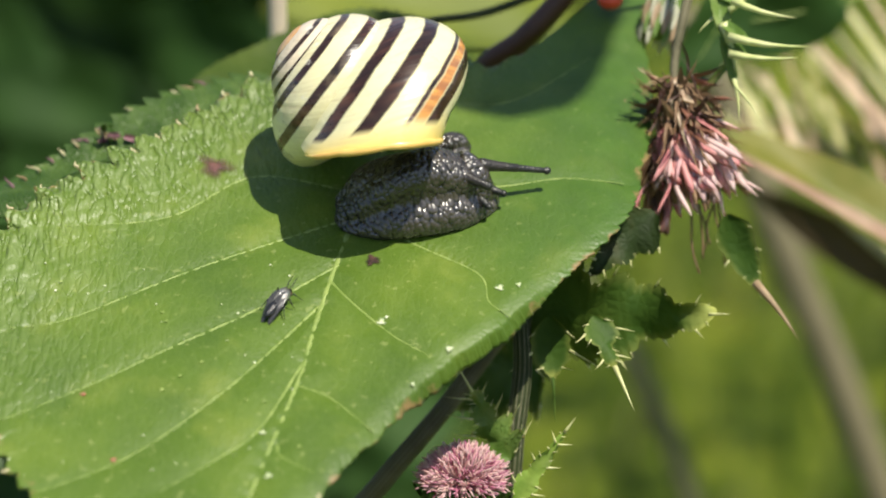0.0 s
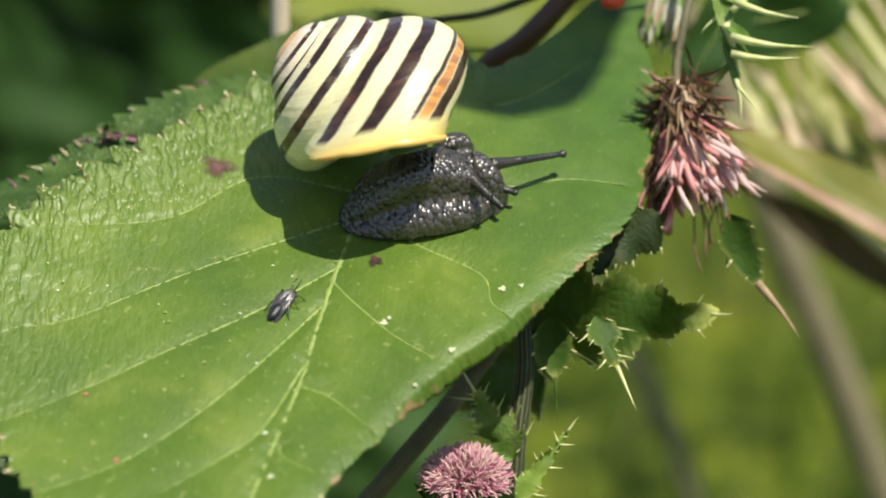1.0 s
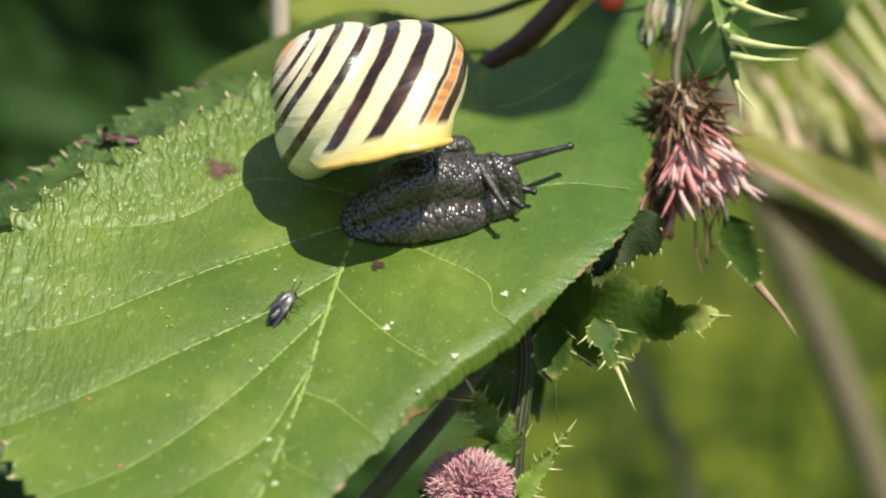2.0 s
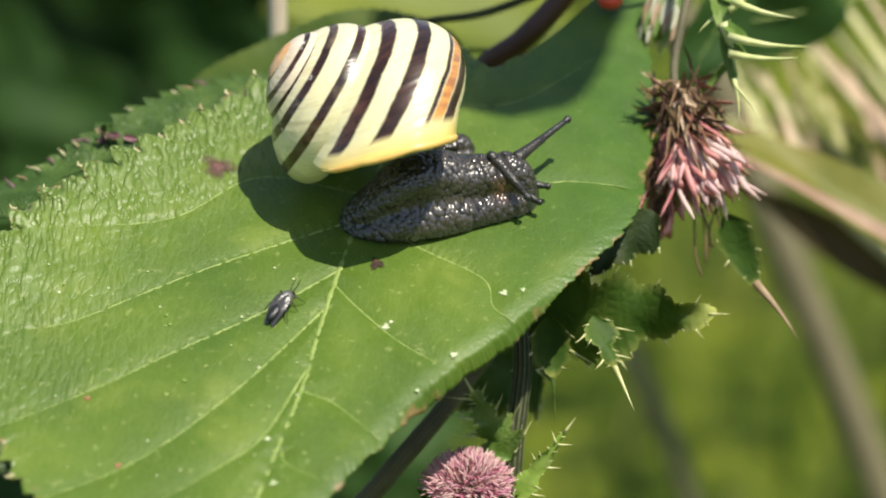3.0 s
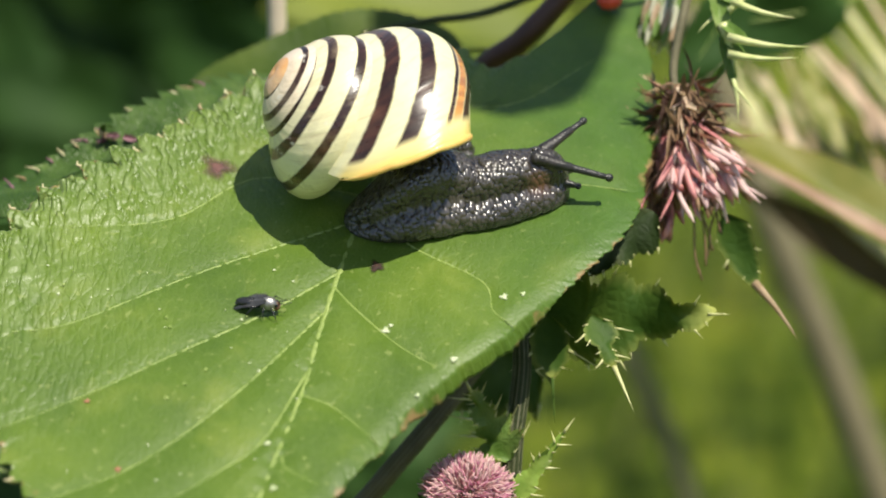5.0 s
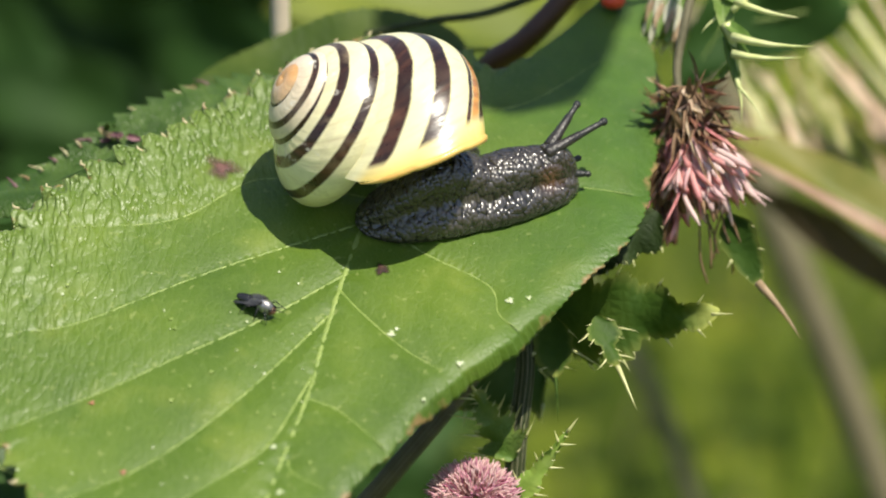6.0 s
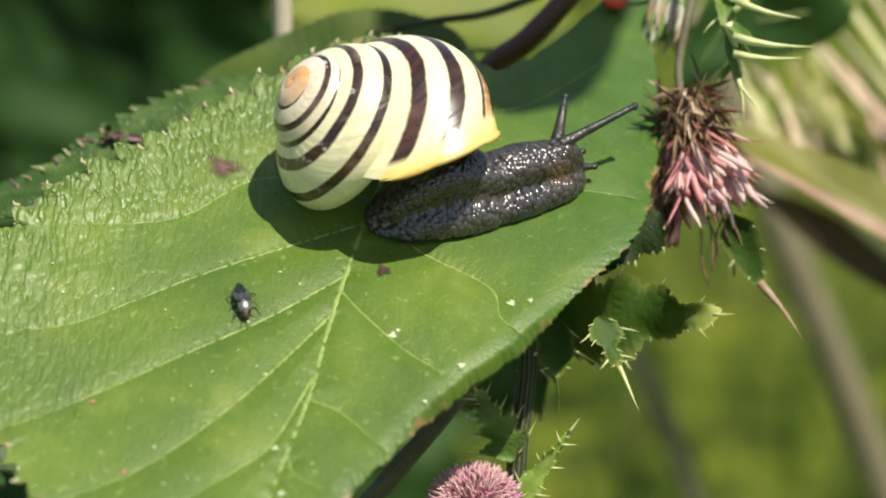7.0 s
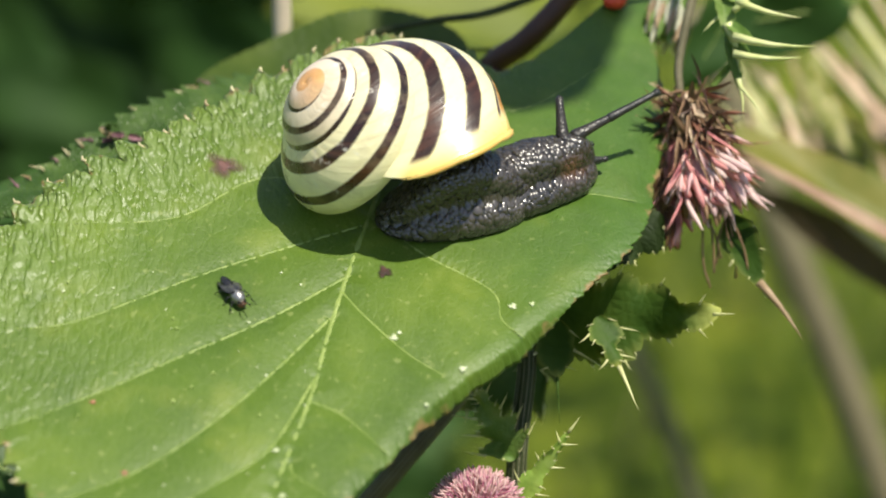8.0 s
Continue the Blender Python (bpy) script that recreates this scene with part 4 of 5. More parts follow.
# ---- thistle ----
def thistle_leaf(name, label, base, tip, normal, width, lobes, spine=4.0, seed=0, mat=None, wavy=0.12, full=0.45, stout=1.0, end=None):
    """A spiny leaf: a narrow blade with pointed lobes on both sides, each ending in a pale spine."""
    rng = random.Random(seed)
    length = (tip - base).length
    ob = thing(name, label, "leaf", "thistle leaves", stand(base, tip, normal))
    mat = mat or M_THISTLE
    n, cols = 18 * lobes, 7
    verts = []
    for i in range(n):
        u = i / (n - 1)
        ph = (u * lobes) % 1.0
        lobe = full + (1 - full) * (1 - abs(2 * ph - 1.2) / 1.2) ** 1.1 + 0.05 * math.sin(u * lobes * 31)
        w = width * MM / 2 * lobe * min(1, u * 6 + 0.25) * (1 - u) ** 0.75
        for j in range(cols):
            v = (j / (cols - 1)) * 2 - 1
            z = wavy * width * MM * (abs(v) ** 1.5) * math.sin(2 * math.pi * u * lobes * 0.5 + (1.3 if v > 0 else 0))
            verts.append((u * length + abs(v) * w * 0.35, v * w, z))
    verts = np.array(verts)
    faces = grid_faces(n, cols, flip=True)
    k = n * cols
    both = faces + [tuple(q + k for q in f[::-1]) for f in faces]
    tips = np.array([max(0.0, (i // cols / (n - 1) - 0.82) / 0.18) + 0.35 * (abs(i % cols - 3) == 3) for i in range(len(verts))])
    part("blade", mesh_of("blade", np.concatenate([verts, verts - np.array([0, 0, 0.12 * MM])]), both, mat, attrs={"tip": np.r_[tips, tips]}), ob)
    for k in range(lobes):
        for side in (-1, 1):
            u = (k + 0.5) / lobes
            i = min(n - 1, int(u * (n - 1)))
            p = Vector(verts[i * cols + (0 if side < 0 else cols - 1)])
            d = Vector((0.55, side * 0.8, rng.uniform(-0.3, 0.5))).normalized()
            part("spine", mesh_of("spine", *spine_geo(p - d * 0.3 * MM, p + d * spine * rng.uniform(0.45, 0.8) * MM, 0.13 * MM, rng.uniform(-0.05, 0.05)), M_SPINE), ob)
            for e in (-0.3, 0.28):
                i2 = max(0, min(n - 1, int((u + e / lobes) * (n - 1))))
                p2 = Vector(verts[i2 * cols + (0 if side < 0 else cols - 1)])
                d2 = Vector((rng.uniform(0.2, 0.9), side * 0.8, rng.uniform(-0.4, 0.6))).normalized()
                part("spine", mesh_of("spine", *spine_geo(p2 - d2 * 0.2 * MM, p2 + d2 * spine * rng.uniform(0.15, 0.35) * MM, 0.08 * MM), M_SPINE), ob)
    part("spine", mesh_of("spine", *spine_geo((length * 0.97, 0, 0), (length + spine * stout * MM, 0, 0), 0.18 * MM * stout ** 0.6), end or M_SPINE), ob)
    return ob


stem_top = stalk("thistle", "ribbed grey-green thistle stem above the wilted head", M_GREY_STEM,
                 [view_spot(23.5, 15.8, 14), view_spot(23.5, 19.0, 15), view_spot(24.6, 24.2, 16), view_spot(25.8, 29.1, 18), view_spot(27.7, 44.0, 24)], 0.42, 0.55, ribs=0.16, sides=16)
stem_mid = stalk("thistle", "dark ribbed thistle stem below the leaf edge", M_THISTLE_STEM,
                 [view_spot(9.8, 0.6, 22), view_spot(8.0, -6.7, 12), view_spot(7.9, -12.3, 10), view_spot(7.0, -20.2, 10), view_spot(6.6, -30.5, 12), view_spot(6.4, -49.1, 14), view_spot(6.2, -90.5, 18), view_spot(5.6, -219.8, 20)], 0.85, 1.3, ribs=0.13, sides=24, n=80)
stem_low = stalk("thistle", "thick ribbed dark thistle stem slanting under the leaf", M_GREY_STEM,
                 [view_spot(11.9, -1.8, 30), view_spot(5.6, -9.3, 20), view_spot(0.3, -16.1, 17), view_spot(-6.0, -23.5, 16), view_spot(-13.1, -32.7, 20), view_spot(-21.6, -51.0, 24), view_spot(-29.4, -94.7, 30), view_spot(-33.6, -224.1, 40)], 0.85, 1.3, ribs=0.13, sides=28, n=80)

# the wilted head hangs from the upper stem
WILT_REST = view_spot(23.9, 17.2, 14)


def build_wilted():
    ob = thing("wilted_thistle", "wilted pink thistle head with dry brown bracts", "thistle flower", m=Matrix.Translation(WILT_REST))
    rng = random.Random(21)
    lean = pose(0, 0, 0, -14, 0, 0) @ pose(0, 0, 0, 0, -7, 0) @ Matrix.Scale(1.18, 4)
    core = [(0, 0, -(0.2 + 0.6 * i) * MM) for i in range(10)]
    radii = [max(0.4, 1.5 * math.sin(math.pi * (i + 0.8) / 10.6) ** 0.7) * MM for i in range(10)]
    part("receptacle", mesh_of("receptacle", *tube(core, radii, 14), M_BRACT), ob, "dry brown base of the head", m=lean)

    def ribbon(name, base, d, length, width, mat, curl, out):
        me = blade_mesh(name, length * MM, width * MM, mat, rng.uniform(0.3, 0.7), curl, shape=0.18, n=8)
        part(name, me, ob, m=lean @ stand(base * MM, base * MM + d, out))

    for k in range(170):
        a = rng.uniform(0, 2 * math.pi)
        z0 = -0.1 - 4.4 * rng.random()
        r0 = 2.0 * math.sin(math.pi * min(0.95, (0.6 - z0) / 6.6)) ** 0.7
        spread = rng.uniform(0.1, 1.4)
        d = Vector((math.cos(a + rng.uniform(-0.6, 0.6)) * spread, math.sin(a) * spread, -rng.uniform(-0.4, 1.2))).normalized()
        mat = (M_BRACT, M_RUST, M_TAN, M_BRACT, M_BLUSH, M_BROWN, M_RUST)[rng.randrange(7)]
        ribbon("bract", Vector((r0 * math.cos(a), r0 * math.sin(a), z0)), d, rng.uniform(1.0, 3.6), rng.choice((0.2, 0.3, 0.4, 0.9)), mat, rng.uniform(-0.7, 0.7), (math.cos(a), math.sin(a), rng.uniform(-0.5, 0.8)))
    # withered tan strands round the middle
    for k in range(60):
        a = rng.uniform(0, 2 * math.pi)
        r0 = rng.uniform(0.5, 2.2)
        d = Vector((math.cos(a) * rng.uniform(0.4, 1.3) + 0.25, math.sin(a) * rng.uniform(0.3, 0.8), -rng.uniform(0.3, 1.2))).normalized()
        ribbon("strand", Vector((r0 * math.cos(a), r0 * math.sin(a), -rng.uniform(2.6, 5.2))), d, rng.uniform(2.5, 5.5), rng.uniform(0.25, 0.6),
               (M_RUST, M_WILTED, M_RUST, M_BRACT, M_PINK)[rng.randrange(5)], rng.uniform(-0.4, 0.4), (math.cos(a), math.sin(a), 0.4))
    def wisp(name, base, d, length, r, mat, wild):
        """A thin limp floret with a bend in it."""
        d = d.normalized()
        mid = base + d * (length * 0.45) + Vector((rng.uniform(-1, 1), rng.uniform(-1, 1), rng.uniform(-0.5, 0.5))) * wild
        tip = base + d * length + Vector((rng.uniform(-1, 1), rng.uniform(-1, 1), rng.uniform(-0.6, 0.6))) * wild * 1.3
        pts = curve_points([base * MM, mid * MM, tip * MM], 8)
        radii = [r * q * MM for q in (0.6, 0.8, 0.9, 1.0, 1.1, 1.25, 1.1, 0.35)]
        part(name, mesh_of(name, *tube(pts, radii, 5), mat), ob, m=lean)

    for k in range(230):
        a = rng.uniform(0, 2 * math.pi)
        q = rng.random() ** 0.5
        spread = rng.uniform(0.1, 1.0) * q
        d = Vector((math.cos(a) * spread + 0.18, math.sin(a) * spread - 0.15, -1))
        base = Vector((2.3 * q * math.cos(a) + 0.3, 2.1 * q * math.sin(a), -rng.uniform(4.2, 7.4)))
        wisp("floret", base, d, rng.uniform(2.2, 5.4), rng.uniform(0.12, 0.26), (M_WILTED, M_ROSE, M_PINK, M_ROSE, M_PINK, M_ROSE, M_BRACT)[rng.randrange(7)], 0.55)
    # a few limp florets splay out over the rest
    for k in range(34):
        a = rng.uniform(-1.2, 0.5)
        d = Vector((math.cos(a) * rng.uniform(0.3, 0.9), -0.5, -rng.uniform(0.5, 1.1)))
        wisp("floret", Vector((rng.uniform(-1.6, 2.4), -rng.uniform(1.2, 2.4), -rng.uniform(5.0, 7.6))), d, rng.uniform(2.6, 5.0), rng.uniform(0.2, 0.32), (M_ROSE, M_ROSE, M_PINK)[k % 3], 0.4)
    # a darker tuft sags at one side
    for k in range(70):
        base = Vector((rng.uniform(-3.4, -1.0), rng.uniform(-0.8, 1.6), rng.uniform(-10.5, -5)))
        d = Vector((rng.uniform(-0.6, 0.1), rng.uniform(-0.2, 0.2), -1))
        wisp("floret", base, d, rng.uniform(2.2, 4.6), rng.uniform(0.14, 0.26), (M_BRACT, M_BRACT, M_BROWN, M_PINK)[rng.randrange(4)], 0.5)
    for k in range(7):
        base = Vector((rng.uniform(-1.5, 3.0), rng.uniform(-0.5, 0.5), rng.uniform(-12, -10))) * MM
        tip = base + Vector((rng.uniform(-1.2, 1.6), 0, -rng.uniform(3.5, 5.5))) * MM
        part("hair", mesh_of("hair", *tube(curve_points([base, base.lerp(tip, 0.6) + Vector((rng.uniform(-0.9, 0.9), 0, 0)) * MM, tip], 7), 0.1 * MM, 5), M_BRACT), ob, m=lean)
    return ob


wilted_head = build_wilted()

FLOWER_REST = view_spot(2.3, -22.9, 2)


def build_flower():
    ob = thing("thistle_flower", "round pink-purple thistle flower head", "thistle flower", m=Matrix.Translation(FLOWER_REST))
    rng = random.Random(8)
    prof = [(0, 0, -7 * MM)] + [(0, 0, (-6.6 + 0.75 * i) * MM) for i in range(10)]
    radii = [0.8 * MM] + [(1.4 + 2.6 * math.sin(math.pi * min(1, i / 7) * 0.62)) * MM for i in range(9)] + [1.0 * MM]
    part("involucre", mesh_of("involucre", *tube(prof, radii, 16), M_THISTLE), ob, "green scaly cup under the flower")
    me = blade_mesh("bract", 1.8 * MM, 0.9 * MM, M_THISTLE, 0.4, -0.15, n=6)
    for k in range(48):
        a, z = k * 2.4, -5.5 + 0.1 * k
        r = 1.6 + 2.4 * math.sin(math.pi * min(1, (z + 6.6) / 5.2) * 0.62)
        base = Vector((r * math.cos(a), r * math.sin(a), z)) * MM
        part("bract", me, ob, m=stand(base, base + Vector((math.cos(a) * 0.5, math.sin(a) * 0.5, 1)), (math.cos(a), math.sin(a), -0.3)))
    # slender florets packed into a dome, their curled tips paler or darker
    styles = []
    for mat in (M_FLORET, M_MAGENTA, M_ROSE, M_ROSE, M_WILTED):
        for bend in (0.10, -0.14, 0.2):
            path = curve_points([Vector((0, 0, 0)), Vector((bend * 0.5, 0, 0.5)) * 3.0 * MM, Vector((-bend * 0.6, bend * 0.4, 1.0)) * 3.0 * MM], 6)
            styles.append(mesh_of("floret", *tube(path, [q * MM for q in (0.07, 0.07, 0.075, 0.085, 0.10, 0.04)], 5), mat))
    for k in range(800):
        u = (k + 0.5) / 800
        th = math.acos(1 - u * 0.98)
        a = k * 2.39996 + rng.uniform(-0.15, 0.15)
        d = Vector((math.sin(th) * math.cos(a), math.sin(th) * math.sin(a), math.cos(th)))
        base = Vector((d.x * 1.9, d.y * 1.9, -0.3 + d.z * 1.2)) * MM
        way = (d + Vector((rng.uniform(-1, 1), rng.uniform(-1, 1), rng.uniform(-1, 1))) * 0.17).normalized()
        size = rng.uniform(0.72, 0.98) * (1.08 if u > 0.6 else 1.0)
        m = Matrix.Translation(base) @ way.to_track_quat("Z", "Y").to_matrix().to_4x4() @ pose(0, 0, 0, 0, 0, rng.uniform(0, 360)) @ Matrix.Scale(size, 4)
        part("floret", styles[rng.randrange(len(styles))], ob, m=m)
    return ob


flower = build_flower()
stalk("thistle", "stem of the pink thistle flower", M_THISTLE_STEM, [FLOWER_REST + Vector((0, 0, -6.5)) * MM, FLOWER_REST + Vector((1, 1, -30)) * MM, FLOWER_REST + Vector((2, 6, -80)) * MM, FLOWER_REST + Vector((2, 12, -200)) * MM, Vector((FLOWER_REST.x, FLOWER_REST.y + 0.02, 0.0))], 0.8, 1.4, ribs=0.13, sides=24)

# lower spiny leaves
thistle_leaf("thistle_leaf", "dark green spiny thistle leaf with a yellow tip", view_spot(5.5, -6.8, 13), view_spot(26.8, -6.4, 7), (-0.3, -0.95, -0.02), 16.0, 5, 1.5, 1, wavy=0.07, full=0.65)
thistle_leaf("thistle_leaf", "green thistle lobe ending in a long pale spine", view_spot(14.7, -6.6, 6), view_spot(16.7, -11.5, 3), (0.3, -0.9, 0.2), 5.0, 2, 2.6, 2, stout=1.9, wavy=0.08)
thistle_leaf("thistle_leaf", "dark thistle lobe with a thin hanging spine", view_spot(10.6, -6.7, 10), view_spot(10.9, -12.9, 9), (-0.2, -0.95, -0.05), 7.4, 1, 4.4, 3, wavy=0.05, end=M_THISTLE)
thistle_leaf("thistle_leaf", "small green thistle leaf with many spines", view_spot(6.8, -20.9, 9), view_spot(2.8, -13.9, 8), (-0.3, -0.9, 0.2), 7.0, 4, 3.4, 4, M_FRESH, wavy=0.08)
thistle_leaf("thistle_leaf", "bright green spiny leaf beside the flower", view_spot(6.9, -24.3, 3), view_spot(11.8, -17.4, 1), (0.35, -0.6, 0.75), 2.9, 3, 1.6, 5, M_PALEGREEN, wavy=0.14, full=0.6)
droop_leaf = thistle_leaf("thistle_leaf", "dark drooping thistle lobe with a long orange spine", view_spot(28.7, 3.5, 15), view_spot(31.9, -4.2, 14), (-0.3, -0.9, 0.1), 5.6, 1, 1.0, 6, wavy=0.06, full=0.8)
part("spine", mesh_of("spine", *spine_geo((0.0075, 0, 0), (0.0145, 0.0018, 0), 0.45 * MM, 0.05), M_TAN), droop_leaf, "long orange-brown spine")
thistle_leaf("thistle_leaf", "dark green thistle leaf with grey spines behind the stems", view_spot(10.5, -11.8, 24), view_spot(0.9, -16.3, 20), (-0.35, -0.9, 0.1), 12.0, 5, 3.0, 8, wavy=0.05, full=0.6)
thistle_leaf("thistle_leaf", "curled brown-edged thistle leaf by the leaf margin", view_spot(21.2, 3.7, 11), view_spot(14.4, -2.6, 9), (-0.2, -0.95, 0.15), 7.0, 3, 1.0, 7, M_SHADED_THISTLE, wavy=0.12, full=0.7)
# upper spiny leaf
def build_upper_leaf():
    base = view_spot(26.9, 28.6, 14)
    ob = thing("thistle_leaf", "pale green thistle leaf with long stout spines", "leaf", "thistle leaves", Matrix.Translation(base))
    lobes = [(view_spot(27.3, 27.5, 14), view_spot(28.4, 21.0, 12), 3.4), (view_spot(28.0, 22.7, 12), view_spot(30.7, 20.4, 10), 2.0), (view_spot(27.9, 21.4, 13), view_spot(30.5, 19.2, 11), 1.8),
             (view_spot(26.9, 26.3, 14), view_spot(30.7, 24.3, 12), 1.8), (view_spot(28.1, 21.1, 13), view_spot(29.6, 15.6, 12), 1.8), (view_spot(28.8, 18.8, 13), view_spot(26.0, 15.5, 14), 1.2)]
    for a, c, w in lobes:
        part("lobe", blade_mesh("lobe", (c - a).length, w * MM, M_FRESH, 0.5, 0.05, 7, 0.15, n=22), ob, m=stand(a - base, c - base, (0.2, -0.8, 0.5)))
    for a, c, q in [(view_spot(28.6, 21.2, 11), view_spot(36.4, 20.0, 8), 0.55), (view_spot(28.6, 19.5, 11), view_spot(35.2, 19.0, 9), 0.5), (view_spot(29.0, 24.9, 12), view_spot(35.1, 23.0, 10), 0.5), (view_spot(29.2, 17.1, 12), view_spot(29.7, 12.8, 12), 0.3),
                    (view_spot(28.1, 22.7, 12), view_spot(29.4, 17.6, 12), 0.6), (view_spot(29.2, 16.5, 12), view_spot(32.1, 12.2, 11), 0.16), (view_spot(28.7, 23.9, 12), view_spot(31.5, 26.7, 12), 0.4), (view_spot(27.4, 23.4, 13), view_spot(25.7, 21.7, 13), 0.2)]:
        part("spine", mesh_of("spine", *spine_geo(a - base, c - base, q * 0.95 * MM, -0.05), M_PALE_SPINE), ob, "long pale green spine")
    return ob


build_upper_leaf()


def build_bud():
    at = view_spot(24.7, 29.0, 27)
    ob = thing("thistle_bud", "pale cream and green closed thistle bud", "thistle bud", m=stand(at, view_spot(22.1, 20.7, 25), (0.2, -0.7, 0.6)) @ Matrix.Scale(1.15, 4))
    prof = [(i * 0.8 * MM, 0, 0) for i in range(9)]
    part("core", mesh_of("core", *tube(prof, [max(0.3, 1.9 * math.sin(math.pi * (i + 0.8) / 9.4)) * MM for i in range(9)], 12), M_FRESH), ob)
    for k in range(70):
        a, z = k * 2.4, 0.2 + 0.066 * k
        r = 1.85 * math.sin(math.pi * min(1, (z + 0.6) / 7.6))
        base = Vector((z, r * math.cos(a), r * math.sin(a))) * MM
        me = blade_mesh("bract", 2.8 * MM, 0.85 * MM, (M_WOOL, M_FRESH, M_WOOL, M_TAN, M_WOOL)[k % 5], 0.4, 0.12, n=7)
        part("bract", me, ob, m=stand(base, base + Vector((1, math.cos(a) * 0.16, math.sin(a) * 0.16)), (0.1, math.cos(a), math.sin(a))))
    return ob


build_bud()
berry = thing("berry", "small red berry among the thistle spines", "berry", m=Matrix.Translation(view_spot(17.7, 26.3, 26)))

# ---- marks on the big leaf ----
def leaf_mark(name, label, x, y, rx, ry, mat, seed, lift=0.03):
    rng = random.Random(seed)
    n = 30
    verts, worn = [(x * MM, y * MM, (float(leaf_height(x, y)) + lift + 0.03) * MM)], [1.0]
    for ring in range(1, 5):
        for i in range(n):
            a = 2 * math.pi * i / n
            k = (0.9 + 0.2 * math.sin(3 * a + seed) + 0.12 * math.sin(5 * a + 2.3 * seed)) * ring / 4
            px, py = x + rx * k * math.cos(a), y + ry * k * math.sin(a)
            verts.append((px * MM, py * MM, (float(leaf_height(px, py)) + lift) * MM))
            worn.append(1 - ring / 4)
    faces = [(0, 1 + i, 1 + (i + 1) % n) for i in range(n)]
    faces += [tuple(1 + q for q in f) for f in grid_faces(4, n, wrap=True, flip=True)]
    part(name, mesh_of(name, verts, faces, mat, attrs={"worn": worn}), bramble, label)


leaf_mark("blotch", "reddish purple leaf blotch", *(-22.2, 11.1), 2.3, 1.9, M_BLOTCH, 1, 0.24)
leaf_mark("blotch", "small dark brown leaf blotch", *(-6.4, -2.2), 0.95, 1.05, M_DARK_BLOTCH, 2, 0.12)
for k, (x, y, r) in enumerate([(*(-5.4, -10.4), 0.42), (*(5.6, -6.1), 0.4), (*(7.4, -5.8), 0.3), (*(0.9, -14.2), 0.38), (*(-4.9, -9.9), 0.22),
                               (*(-14.8, -30.0), 0.35), (*(-15.6, -24.8), 0.3), (*(-2.4, -18.7), 0.24)]):
    leaf_mark("fleck", "chalky white fleck on the leaf", x, y, r * 1.35, r * 1.3, M_FLECK, 10 + k, 0.12)
rng = random.Random(77)
for k in range(46):
    x, y = rng.uniform(-38, -12), rng.uniform(-30, -2)
    r = rng.uniform(0.07, 0.15)
    leaf_mark("speck", "", x, y, r * 1.4, r * 1.4, M_FLECK if k % 3 else M_VEIN, 100 + k, 0.12)
for k, (x, y) in enumerate([(-32.1, -19.4), (-28.6, -27.4)]):
    leaf_mark("blotch", "tiny reddish leaf spot", x, y, 0.4, 0.35, M_RED, 300 + k, 0.12)


# ---- the fly ----
def blob(name, cx, cz, rx, ry, rz, mat, parent, label=""):
    verts, rows, cols = [], 9, 12
    for i in range(rows):
        th = math.pi * (i + 0.02) / (rows - 0.96)
        for j in range(cols):
            a = 2 * math.pi * j / cols
            verts.append(((cx - rx * math.cos(th)) * MM, ry * math.sin(th) * math.cos(a) * MM, (cz + rz * math.sin(th) * math.sin(a)) * MM))
    faces = grid_faces(rows, cols, wrap=True, flip=True) + [tuple(range(cols)), tuple((rows - 1) * cols + j for j in range(cols))[::-1]]
    return part(name, mesh_of(name, verts, faces, mat), parent, label)


def build_fly():
    ob = thing("fly", "small shiny black fly standing on the leaf", "fly", m=LEAF_REST @ pose(-15.3 * MM, -8 * MM, 0.05 * MM, 0, 0, 61))
    blob("thorax", 0.95, 0.9, 1.0, 0.74, 0.76, M_THORAX, ob, "shiny grey-black thorax")
    hd = blob("head", 1.85, 0.62, 0.4, 0.55, 0.42, M_FACE, ob, "reddish-brown face between dark eyes")
    blob("abdomen", -0.9, 0.75, 1.6, 0.62, 0.55, M_FLY, ob)
    for s in (-1, 1):
        blob("eye", 1.85, 0.95, 0.2, 0.15, 0.2, M_EYE, hd).location = (0, s * 0.36 * MM, 0)
        wing = blade_mesh("wing", 3.9 * MM, 1.5 * MM, M_WING, -0.25, 0.24, shape=0.3, n=14)
        part("wing", wing, ob, "dark glossy wing folded along the back", m=pose(0.9 * MM, s * 0.36 * MM, 1.72 * MM, s * 4, 12, 180 - s * 2))
        part("antenna", mesh_of("antenna", *tube([(2.0 * MM, s * 0.15 * MM, 1.0 * MM), (2.7 * MM, s * 0.3 * MM, 1.3 * MM), (3.5 * MM, s * 0.25 * MM, 1.5 * MM)], [0.07 * MM, 0.055 * MM, 0.03 * MM], 6), M_FLY), ob)
        for x0, x1 in ((1.2, 1.9), (0.7, 0.6), (0.2, -1.1)):
            pts = [(x0 * MM, s * 0.4 * MM, 0.7 * MM), ((x0 + x1) / 2 * MM, s * 1.0 * MM, 1.05 * MM), (x1 * MM, s * 1.35 * MM, 0.35 * MM), ((x1 * 1.12) * MM, s * 1.6 * MM, 0.0)]
            part("leg", mesh_of("leg", *tube(pts, [0.085 * MM, 0.075 * MM, 0.05 * MM, 0.03 * MM], 6), M_FLY), ob)
    ob.scale = (0.9, 0.9, 0.9)
    return ob


fly = build_fly()
blob("fruit", 0, 0, 1.3, 1.1, 1.0, M_BERRY, berry)
part("stalk", mesh_of("stalk", *tube([(0, 0, 0.8 * MM), (0.004, 0, 0.004), (0.012, 0.002, 0.009)], 0.0003, 6), M_BROWN), berry)


